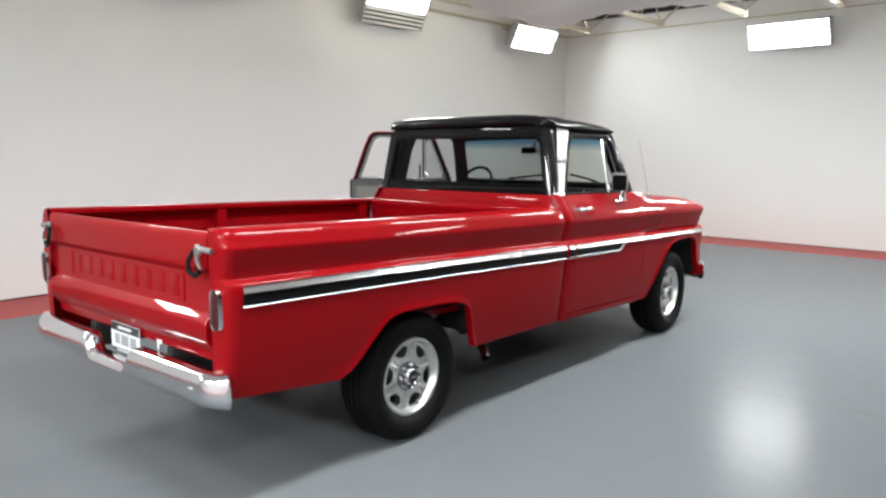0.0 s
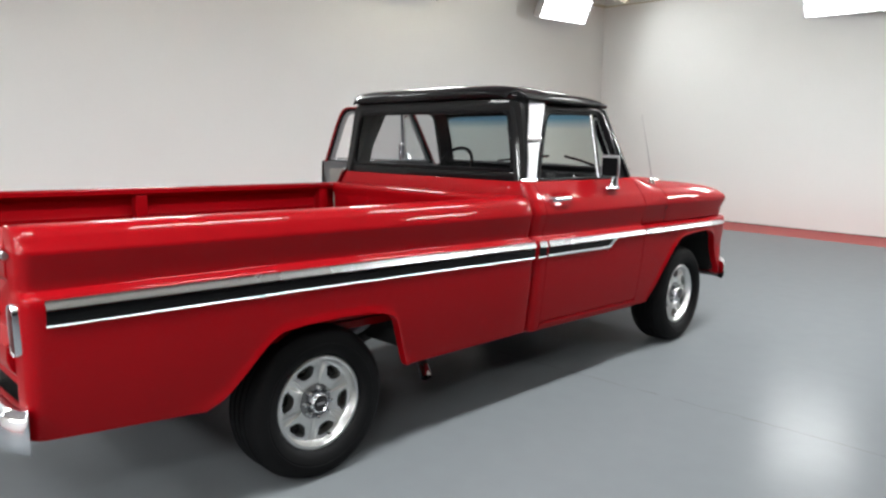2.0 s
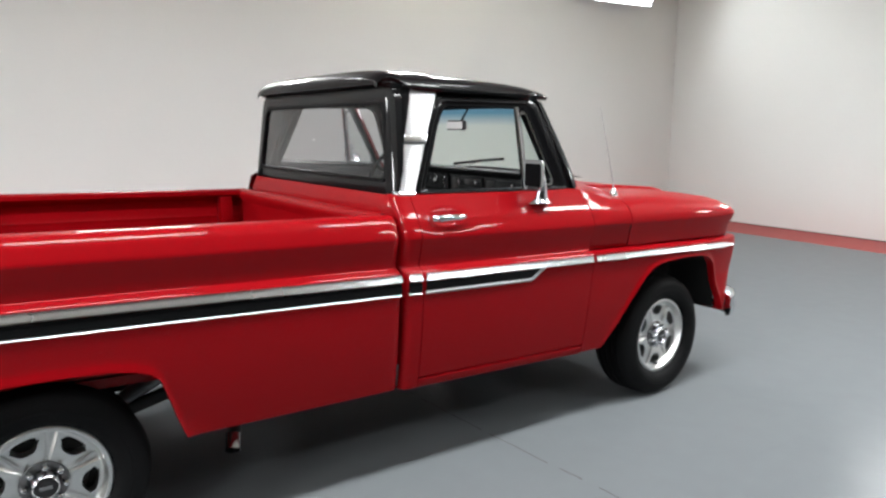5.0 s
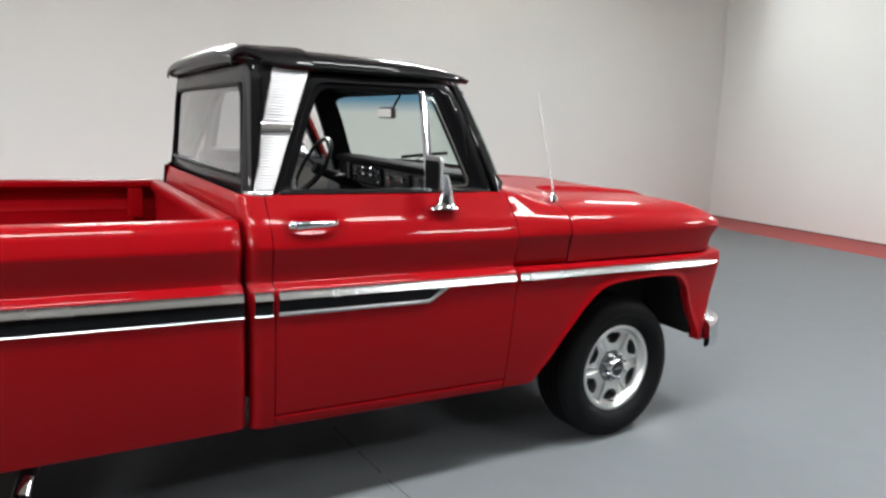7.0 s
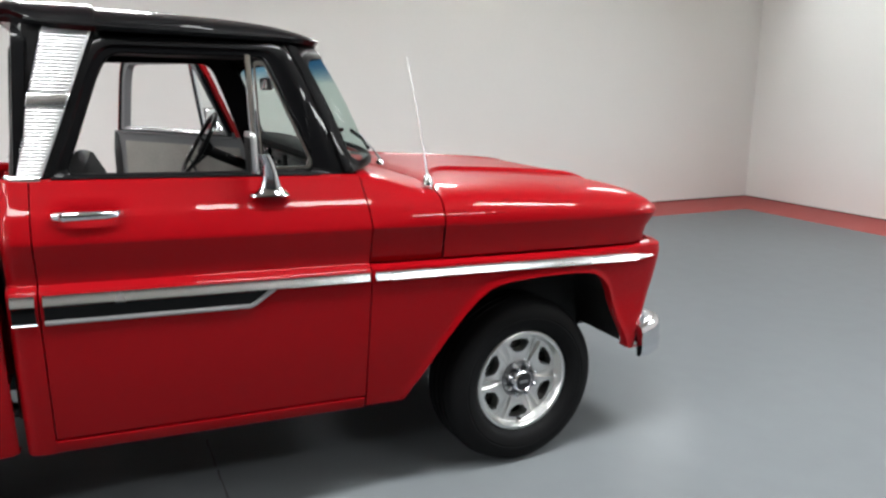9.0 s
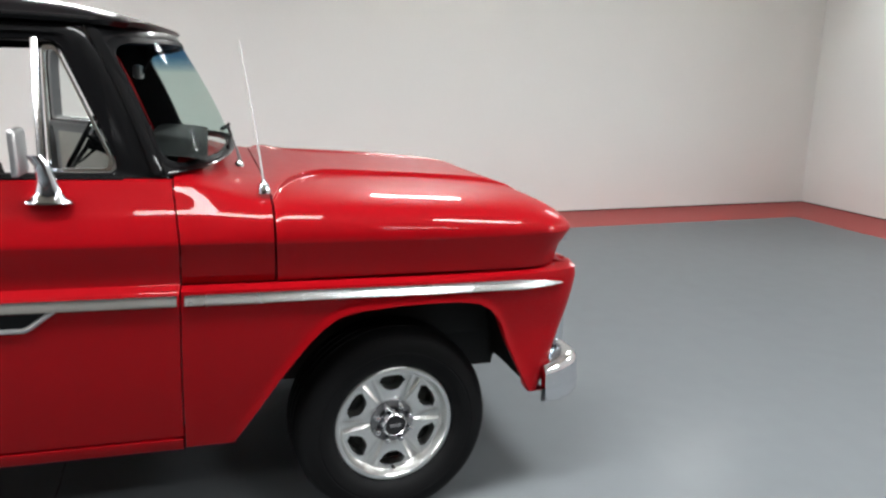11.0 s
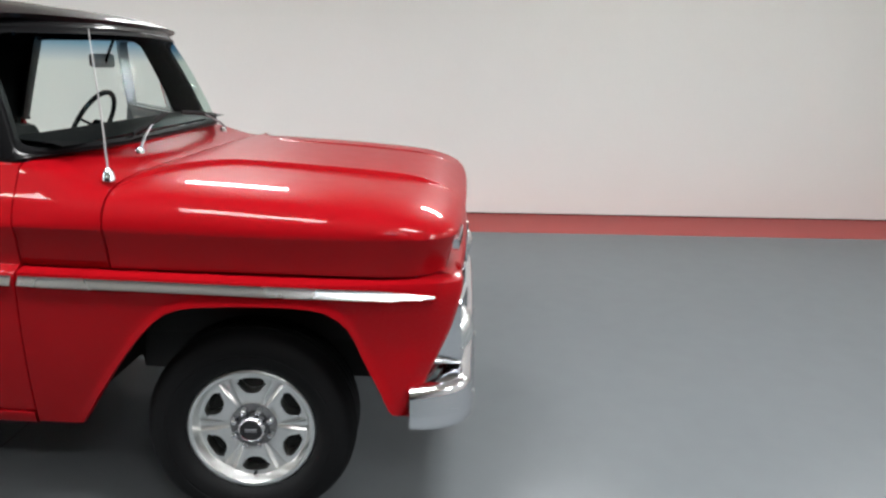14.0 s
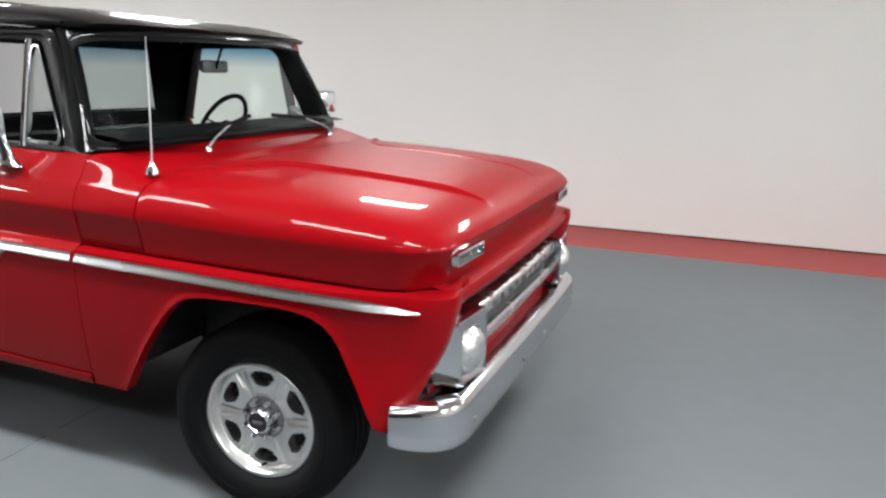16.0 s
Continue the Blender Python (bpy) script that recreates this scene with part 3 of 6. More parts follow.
def tailgate():
    """Gate with a rolled top, a sunken middle with raised plain bars, and a sloping lower ledge."""
    W = 0.838
    bm = bmesh.new()
    prof = [(-1.095, 0.70), (-1.095, 1.19), (-1.098, 1.208), (-1.108, 1.216), (-1.122, 1.214), (-1.132, 1.202), (-1.136, 1.18), (-1.140, 1.075), (-1.138, 1.058), (-1.122, 1.040), (-1.112, 1.030), (-1.112, 0.875), (-1.116, 0.862), (-1.150, 0.835), (-1.158, 0.825), (-1.160, 0.775), (-1.152, 0.745), (-1.135, 0.725), (-1.12, 0.70), (-1.095, 0.70)]
    rows = []
    for x in [-W, -W + 0.004] + span(-W + 0.05, W - 0.05, 24) + [W - 0.004, W]:
        e = 0.004 if abs(x) > W - 0.002 else 0.0
        rows.append([(x, y + (0.0 if y > -1.10 else e), z - (e if z > 1.2 else 0)) for y, z in prof])
    grid(bm, rows)
    for r in (rows[0], rows[-1]):
        vs = [bm.verts.new(p) for p in r[:-1]]
        bm.faces.new(vs)
    gate = part("tailgate", bm, RED, truck, "red tailgate with pressed panel and folded ledge", sharp=30)
    # pressed frame round the sunken middle
    for x in (-0.60, 0.60):
        bm = bmesh.new()
        box(bm, x - 0.006, x + 0.006, -1.118, -1.105, 0.885, 1.022, 0.004)
        part("pressed_rib", bm, RED, gate)
    # nine raised plain bars in place of the pressed brand letters
    for i in range(9):
        x = -0.52 + i * 0.13
        bm = bmesh.new()
        box(bm, x - 0.036, x + 0.036, -1.1146, -1.105, 0.905, 1.005, 0.0016)
        part("pressed_bar", bm, RED, gate, "plain raised bar pressed into the gate")
    for s in (-1, 1):
        latch = bmesh.new()
        box(latch, s * 0.795 - 0.02, s * 0.795 + 0.02, -1.158, -1.13, 1.115, 1.165, 0.006)
        part("latch", latch, CHROME, gate, "worn chrome tailgate latch with a hanging rubber-covered hook")
        bm = bmesh.new()
        tube(bm, [(s * 0.80, -1.15, 1.145), (s * 0.855, -1.155, 1.145), (s * 0.90, -1.15, 1.140)], 0.013, 8)
        part("latch_pin", bm, STEEL, gate)
        bm = bmesh.new()
        tube(bm, [(s * 0.80, -1.165, 1.15), (s * 0.825, -1.175, 1.10), (s * 0.845, -1.172, 1.065), (s * 0.80, -1.168, 1.06)], 0.010, 8, flat=0.6)
        part("latch_lever", bm, CHROME, gate)
        bm = bmesh.new()
        tube(bm, [(s * 0.775, -1.16, 1.135), (s * 0.752, -1.178, 1.09), (s * 0.762, -1.182, 1.045), (s * 0.80, -1.175, 1.03), (s * 0.83, -1.17, 1.05)], 0.012, 8)
        part("latch_hook", bm, RUBBER, gate, "black rubber-covered hook")


tailgate()


def tail_lamp(s):
    cx, cz = s * 0.908, 0.893
    out = rounded([(cx - 0.036, cz - 0.090), (cx + 0.036, cz - 0.090), (cx + 0.036, cz + 0.090), (cx - 0.036, cz + 0.090)], 0.034, 6)
    inn = [(cx + (u - cx) * 0.84, cz + (v - cz) * 0.93) for u, v in out]
    bm = bmesh.new()
    rings = [[(u, -1.134, v) for u, v in out], [(cx + (u - cx) * 0.97, -1.152, cz + (v - cz) * 0.99) for u, v in out], [(cx + (u - cx) * 0.92, -1.156, cz + (v - cz) * 0.965) for u, v in out], [(u, -1.150, v) for u, v in inn]]
    grid(bm, rings, True)
    lamp = part("tail_lamp", bm, CHROME, truck, "upright oval tail lamp in a chrome bezel")
    bm = bmesh.new()
    loft(bm, [[(u, -1.149, v) for u, v in inn], [(cx + (u - cx) * 0.8, -1.156, cz + (v - cz) * 0.9) for u, v in inn], [(cx + (u - cx) * 0.3, -1.159, cz + (v - cz) * 0.6) for u, v in inn]])
    part("lens", bm, LENS_RED, lamp, "dark ribbed red lens")


for s in (1, -1):
    tail_lamp(s)


def bar_bumper(name, ends, xs, yface, prof, dip=None, label=""):
    """A pressed bumper: prof holds (out, z) across its face, swept along x with the plan line yface."""
    bm = bmesh.new()
    rows = []
    for x in xs:
        y, nx, ny = yface(x)
        row = []
        for o, z in prof:
            zz = z
            if dip:
                zz = z - dip(x) * max(0.0, (z - prof[0][1]) / (prof[-1][1] - prof[0][1]))
            if ends:
                t = max(0.0, (abs(x) - ends[0]) / (ends[1] - ends[0]))
                zm = prof[len(prof) // 2][1] + 0.02
                zz = zm + (zz - zm) * math.sqrt(1 - 0.3 * t**3)
                o = o * (1 - 0.75 * t) if o < 0 else o
            row.append((x + nx * o, y + ny * o, zz))
        rows.append(row)
    grid(bm, rows)
    bmesh.ops.solidify(bm, geom=bm.faces[:], thickness=-0.006)
    if ends:
        # the pressed ends are turned in and closed
        for row in (rows[0], rows[-1]):
            bm.faces.new([bm.verts.new((x, y - 0.001, z)) for x, y, z in row])
    return part(name, bm, CHROME, truck, label, sharp=50)


def rear_bumper():
    def face(x):
        a = abs(x)
        if a < 0.86:
            return -1.212 + 0.012 * (a / 0.86) ** 2, 0.0, -1.0
        t = min(1.0, (a - 0.86) / 0.11)
        ang = t * math.radians(75)
        return -1.200 + 0.055 * (1 - math.cos(ang)) / (1 - math.cos(math.radians(75))), math.copysign(math.sin(ang), x), -math.cos(ang)

    prof = [(-0.06, 0.476), (-0.02, 0.472), (0.000, 0.475), (0.014, 0.487), (0.025, 0.506), (0.029, 0.514), (0.029, 0.520), (0.025, 0.545), (0.022, 0.576), (0.014, 0.600), (0.000, 0.616), (-0.018, 0.623), (-0.04, 0.625), (-0.07, 0.622)]

    def dip(x):
        a = abs(x)
        return 0.085 * (1 if a < 0.17 else max(0.0, 0.5 + 0.5 * math.cos(math.pi * (a - 0.17) / 0.08)) if a < 0.25 else 0.0)

    xs = span(-0.985, -0.86, 9)[:-1] + span(-0.86, -0.28, 8)[:-1] + span(-0.28, 0.28, 36)[:-1] + span(0.28, 0.86, 8)[:-1] + span(0.86, 0.985, 9)
    b = bar_bumper("rear_bumper", None, xs, face, prof, dip, "chrome rear bumper with a stepped face and plate recess")
    for x in (-0.80, -0.395, 0.395, 0.80):
        bm = bmesh.new()
        lathe(bm, [(0.0, 0.011), (0.006, 0.010), (0.009, 0.005), (0.010, 0.0005)], (x, -1.225, 0.548), 12, "y", -1, True)
        part("bolt", bm, CHROME, b)
    bm = bmesh.new()
    lathe(bm, [(-0.02, 0.030), (0.012, 0.032), (0.030, 0.024), (0.036, 0.008)], (-0.235, -1.178, 0.582), 18, "x", 1, True)
    part("plate_lamp", bm, CHROME, b, "round chrome plate lamp")
    bm = bmesh.new()
    box(bm, 0.353, 0.392, -1.128, -1.124, 0.655, 0.675, 0.001)
    box(bm, 0.353, 0.366, -1.128, -1.124, 0.625, 0.656, 0.001)
    part("bare_bracket", bm, WHITE, b, "small pale angle bracket")
    for s in (-1, 1):
        bm = bmesh.new()
        box(bm, s * 0.43 - 0.03, s * 0.43 + 0.03, -1.17, -0.95, 0.54, 0.60, 0.006)
        part("bumper_bracket", bm, UNDER, b, "black bumper bracket")


rear_bumper()


def number_plate():
    bm = bmesh.new()
    box(bm, -0.80, 0.80, -1.105, -1.04, 0.648, 0.70, 0.01)
    part("rear_sill", bm, RED, truck, "red sill below the tailgate")
    bm = bmesh.new()
    out = rounded([(-0.130, 0.541), (0.174, 0.541), (0.174, 0.694), (-0.130, 0.694)], 0.012, 4)
    loft(bm, [[(u, -1.125, v) for u, v in out], [(u, -1.129, v) for u, v in out]])
    p = part("number_plate", bm, PAPER, truck, "white dealer plate with a black header and plain bars", sharp=20)
    for name, mat, x0, x1, z0, z1 in (("header", INK, -0.15, 0.15, 0.635, 0.678), ("footer", INK, -0.15, 0.15, 0.529, 0.549), ("mark_bar", PAPER, -0.07, 0.07, 0.650, 0.664), ("character_bar", GREYINK, -0.115, -0.06, 0.567, 0.622), ("character_bar", GREYINK, -0.045, 0.035, 0.567, 0.622), ("character_bar", GREYINK, 0.05, 0.12, 0.567, 0.622), ("writing_bar", PAPER, -0.10, 0.10, 0.536, 0.542)):
        bm = bmesh.new()
        d = -1.1312 if name in ("mark_bar", "writing_bar") else -1.1300
        box(bm, x0 + 0.022, x1 + 0.022, d, -1.1285, z0 + 0.014, z1 + 0.014)
        part(name, bm, mat, p)


number_plate()

# ---- cab ----
GAP = 0.0024
DOOR_R, DOOR_F = 1.540, 2.555


def belt_x(z):
    """Half width of the cab glasshouse by height."""
    return curve([(1.30, 0.868), (1.345, 0.858), (1.55, 0.815), (1.75, 0.778), (1.82, 0.760)], z)


def cab_side_lower(s):
    """Cab corner behind the door and the sill below it."""
    bm = bmesh.new()
    ys = [1.418, 1.421, 1.430, 1.445, 1.47, 1.50, DOOR_R - GAP, DOOR_R - GAP + 0.0005]
    rows = []
    for i, y in enumerate(ys):
        d = max(0.0, (1.47 - y) / 0.054)
        tuck = 0.05 * (1 - math.sqrt(max(0.0, 1 - d * d)))
        if i == len(ys) - 1:
            tuck = 0.03
        rows.append([(s * (abs(x) - tuck), yy, z) for x, yy, z in column(y, BOTTOM, "cab")])
    grid(bm, rows)
    corner = part("cab_corner", bm, RED, truck, "red cab corner panel behind the door")
    bm = bmesh.new()
    rows = []
    for y in span(DOOR_R - GAP, 2.55, 8):
        rows.append([(s * x, y, z) for x, z in ((0.80, 0.47), (0.90, 0.452), (0.928, 0.449), (0.939, 0.455), (0.945, 0.470), (0.949, 0.488), (0.949, 0.495), (0.93, 0.498), (0.84, 0.520), (0.80, 0.56))])
    grid(bm, rows)
    part("sill", bm, RED, truck, "red sill below the door")
    if True:
        cs = corner
        bm = bmesh.new()
        strip(bm, [1.436, 1.46, 1.50, 1.526], z_trim, 0.0178, s)
        part("upper_bright_strip", bm, BRIGHT, cs)
        bm = bmesh.new()
        strip(bm, [1.436, 1.46, 1.50, 1.526], lambda y: z_trim(y) - 0.042, 0.0235, s, 0.004, slope=0.0)
        part("black_insert", bm, STRIPE, cs)
        bm = bmesh.new()
        strip(bm, [1.436, 1.46, 1.50, 1.526], lambda y: z_trim(y) - 0.067, 0.0075, s, 0.009)
        part("lower_bright_strip", bm, SATIN, cs)


for s in (1, -1):
    cab_side_lower(s)


def cab_back():
    """Lower red back wall, and the black upper back with the window opening through it."""
    bm = bmesh.new()
    rows = []
    for x in span(-0.93, 0.93, 24):
        a = abs(x)
        r = max(0.0, (a - 0.83) / 0.10)
        yo = 0.05 * (1 - math.sqrt(max(0.0, 1 - r * r * 0.96)))
        rows.append([(x * (1 - 0.07 * k), 1.420 + yo + o, z) for z, o, k in ((0.56, 0, 0), (1.10, 0, 0), (1.22, 0.002, 0.1), (1.27, 0.006, 0.4), (1.31, 0.014, 0.8), (1.335, 0.024, 1.0))])
    grid(bm, rows)
    part("cab_back_lower", bm, RED, truck, "red lower cab back panel")

    def at(u, v, d):
        # the back leans forward and bows a little; its flanks turn round to the sides
        a = abs(u) / 0.86
        return (u, 1.438 + (v - 1.335) * 0.13 + 0.045 * a**4 + d, v)

    W0, W1 = 0.862, 0.775
    outer = rounded([(-W0, 1.335), (W0, 1.335), (W1, 1.80), (-W1, 1.80)], [0.01, 0.01, 0.07, 0.07], 8)
    inner = rounded([(-0.765, 1.395), (0.765, 1.395), (0.702, 1.730), (-0.702, 1.730)], [0.045, 0.045, 0.06, 0.06], 8)
    bm = bmesh.new()

    def mid(k):
        return [(a[0] + (b[0] - a[0]) * k, a[1] + (b[1] - a[1]) * k) for a, b in zip(outer, inner)]

    rings = [[at(u, v, 0.04) for u, v in outer], [at(u, v, 0.0) for u, v in outer], [at(u, v, -0.002) for u, v in mid(0.3)], [at(u, v, 0.004) for u, v in mid(0.72)], [at(u, v, 0.010) for u, v in inner], [at(u, v, 0.05) for u, v in inner], [at(u, v, 0.045) for u, v in outer]]
    grid(bm, rings, True)
    back = part("cab_back_upper", bm, BLACK, truck, "black upper cab back round the rear window")
    seal_o = [(u * 1.018, 1.562 + (v - 1.562) * 1.045) for u, v in inner]
    seal_i = [(u * 0.978, 1.562 + (v - 1.562) * 0.94) for u, v in inner]
    bm = bmesh.new()
    grid(bm, [[at(u, v, 0.008) for u, v in seal_o], [at(u * 0.992, 1.562 + (v - 1.562) * 0.98, -0.010) for u, v in seal_o], [at(u * 1.008, 1.562 + (v - 1.562) * 1.02, -0.008) for u, v in seal_i], [at(u, v, 0.010) for u, v in seal_i]], True)
    part("rear_window_seal", bm, GASKET, back, "black rubber rear window seal")
    bm = bmesh.new()
    loft(bm, [[at(u * 1.004, 1.562 + (v - 1.562) * 1.01, 0.012) for u, v in seal_i], [at(u, v, 0.013) for u, v in [(p[0] * 0.5, 1.562 + (p[1] - 1.562) * 0.5) for p in seal_i]], [at(u, v, 0.0135) for u, v in [(p[0] * 0.02, 1.562 + (p[1] - 1.562) * 0.02) for p in seal_i]]], False)
    g = part("rear_window", bm, SMOKED, back, "grey tinted rear window")
    g.visible_shadow = False
    bm = bmesh.new()
    tube(bm, [at(u, 1.395 + 0.004, -0.012) for u in span(-0.70, 0.70, 16)], 0.0055, 6)
    part("lower_moulding", bm, GASKET, back, "thin black moulding under the rear window")


cab_back()


def roof():
    """Black roof: a crowned shell with a rear lip and a front visor, rolled edges and drip rails."""
    TOP = [(1.425, 1.848), (1.45, 1.864), (1.52, 1.873), (1.70, 1.880), (2.00, 1.876), (2.25, 1.862), (2.40, 1.843), (2.50, 1.824), (2.575, 1.804)]

    def half(y):
        return curve([(1.425, 0.715), (1.50, 0.765), (1.70, 0.788), (2.25, 0.784), (2.38, 0.776), (2.50, 0.756), (2.575, 0.725)], y)

    def edge(y):
        return curve([(1.425, 1.818), (1.55, 1.812), (1.70, 1.806), (2.25, 1.802), (2.40, 1.800), (2.50, 1.797), (2.575, 1.794)], y)

    def yplan(x, y):
        # lip and visor bow outwards at the middle
        k = (x / 0.78) ** 2
        if y > 2.2:
            return y - 0.13 * k * ((y - 2.2) / 0.365) ** 1.5
        if y < 1.7:
            return y + 0.045 * k * ((1.7 - y) / 0.275) ** 1.5
        return y

    ys = [1.425, 1.432, 1.445, 1.47, 1.51] + span(1.58, 2.30, 9) + span(2.34, 2.52, 5) + [2.54, 2.562, 2.575]
    us = [-1, -0.985, -0.96, -0.92, -0.86, -0.78, -0.66, -0.5, -0.3, -0.1, 0.1, 0.3, 0.5, 0.66, 0.78, 0.86, 0.92, 0.96, 0.985, 1]
    bm = bmesh.new()
    top, low = [], []
    for y in ys:
        w, e, t = half(y), edge(y), curve(TOP, y)
        top.append([(u * w, yplan(u * w, y), e + (t - e) * (1 - abs(u) ** 6) ** 0.5) for u in us])
        low.append([(u * (w - 0.006), yplan(u * w, y) + (0.012 if y < 1.5 else -0.012 if y > 2.5 else 0), min(e + (t - e) * (1 - abs(u) ** 6) ** 0.5 - 0.016, e + 0.02 - 0.028 * (1 if abs(u) < 0.99 else 0.5))) for u in us])
    grid(bm, top)
    grid(bm, low)
    grid(bm, [top[0], low[0]])
    grid(bm, [top[-1], low[-1]])
    grid(bm, [[r[0] for r in top], [r[0] for r in low]])
    grid(bm, [[r[-1] for r in top], [r[-1] for r in low]])
    r = part("roof", bm, BLACK, truck, "glossy black roof with a rear lip and front visor", sharp=50)
    for s in (-1, 1):
        bm = bmesh.new()
        pts = [(s * (half(y) + 0.004), yplan(half(y), y), edge(y) - 0.004) for y in span(1.55, 2.44, 14)]
        tube(bm, pts, 0.0085, 8)
        part("drip_rail", bm, BLACK, r)
    # raised cap over the rear of the roof, ending in a thin overhanging lip
    ws = [1.402, 1.406, 1.415, 1.44, 1.48, 1.53] + span(1.58, 1.735, 4) + [1.750, 1.756, 1.757]
    top, low = [], []
    for i, y in enumerate(ws):
        yy = max(y, 1.425)
        w, e, t = half(yy) + 0.012, edge(yy) - 0.008, curve(TOP, yy) + (0.012 if i < len(ws) - 2 else 0.006)
        e += max(0.0, t - 0.038 - e) * min(1.0, max(0.0, (1.60 - y) / 0.14))
        if i == len(ws) - 1:
            w, t = w - 0.014, t - 0.008
        drop = (0.012, 0.004, 0.0)[min(i, 2)] + 0.35 * max(0.0, 1.425 - y)
        edge_row = [(u * w, yplan(u * w, y), e + (t - e) * (1 - abs(u) ** 6) ** 0.5 - drop) for u in us]
        top.append(edge_row)
        low.append([(x * 0.985, yv + 0.004, z - 0.014 - max(0.0, z - 0.026 - e + 0.010 * abs(u)) * min(1.0, max(0.0, (y - 1.42) / 0.12))) for (x, yv, z), u in zip(edge_row, us)])
    bm = bmesh.new()
    grid(bm, top)
    grid(bm, low)
    for a, b in ((top[0], low[0]), (top[-1], low[-1]), ([q[0] for q in top], [q[0] for q in low]), ([q[-1] for q in top], [q[-1] for q in low])):
        grid(bm, [a, b])
    part("rear_roof_lip", bm, BLACK, r, "raised black cap with an overhanging rear lip", sharp=45)
    bm = bmesh.new()
    rows = [[(x, y, 1.79 - 0.02 * abs(x)) for x in span(-0.72, 0.72, 6)] for y in span(1.56, 2.42, 6)]
    grid(bm, rows)
    part("headliner", bm, UNDER, r, "dark headliner")


roof()


def pillar_vent(s):
    """Bright ribbed panel on the rear roof pillar, with a plain plate in it and a foot moulding."""

    def at(u, v, d):
        # u across the panel 0..1, v up 0..1
        z = 1.348 + 0.446 * v
        y = (1.492 + 0.113 * v) + u * (0.086 + 0.060 * v)
        return (s * (belt_x(z) + 0.010 + d - 0.010 * (1 - u) ** 2), y, z)

    # backing pillar in black
    bm = bmesh.new()
    rows = []
    for i in range(9):
        v = i / 8
        z = 1.335 + 0.47 * v
        y0, y1 = 1.462 + 0.065 * v, 1.585 + 0.19 * v
        x = belt_x(z)
        rows.append([(s * (x - 0.075), y0 - 0.008, z), (s * (x - 0.040), y0 - 0.002, z), (s * (x - 0.014), y0 + 0.014, z), (s * (x + 0.003), y0 + 0.040, z), (s * (x + 0.006), y1 - 0.01, z), (s * (x - 0.02), y1, z), (s * (x - 0.08), y1, z)])
    grid(bm, rows)
    pil = part("roof_pillar", bm, BLACK, truck, "black rear roof pillar")
    bm = bmesh.new()
    rows = []
    n = 44
    for i in range(n * 4 + 1):
        v = i / (n * 4)
        k = 0.0 if 0.47 < v < 0.57 else 0.0026 * max(0.0, math.sin(v * n * 2 * math.pi))
        rows.append([at(0.0, v, -0.008), at(0.04, v, 0.002)] + [at(u, v, 0.002 + k) for u in (0.08, 0.5, 0.92)] + [at(0.96, v, 0.002), at(1.0, v, -0.008)])
    grid(bm, rows)
    part("ribbed_pillar_panel", bm, RIBBED, pil, "bright ribbed metal pillar panel", sharp=70)
    bm = bmesh.new()
    rows = [[at(u, v, d) for u, v, d in ((0.02, 0.46, 0.0), (0.06, 0.47, 0.008), (0.94, 0.47, 0.008), (0.98, 0.46, 0.0))], [at(u, v, 0.009) for u, v in ((0.03, 0.48), (0.08, 0.485), (0.92, 0.485), (0.97, 0.48))], [at(u, v, 0.009) for u, v in ((0.03, 0.54), (0.08, 0.535), (0.92, 0.535), (0.97, 0.54))], [at(u, v, d) for u, v, d in ((0.02, 0.558, 0.0), (0.06, 0.55, 0.008), (0.94, 0.55, 0.008), (0.98, 0.558, 0.0))]]
    grid(bm, rows)
    part("plain_plate", bm, BRIGHT, pil, "plain bright plate")
    bm = bmesh.new()
    rows = []
    for y in span(1.448, 1.572, 6):
        t = max(0.0, (1.48 - y) / 0.032)
        rows.append([(s * (0.872 - 0.03 * t * t + o), y, z) for o, z in ((-0.02, 1.352), (0.0, 1.352), (0.006, 1.346), (0.010, 1.336), (0.008, 1.330), (-0.02, 1.330))])
    grid(bm, rows)
    part("foot_moulding", bm, CHROME, pil, "chrome foot moulding of the pillar panel")


for s in (1, -1):
    pillar_vent(s)

WIN = [(1.640, 1.352), (1.752, 1.655), (1.790, 1.722), (2.262, 1.730), (2.408, 1.385), (2.392, 1.352)]


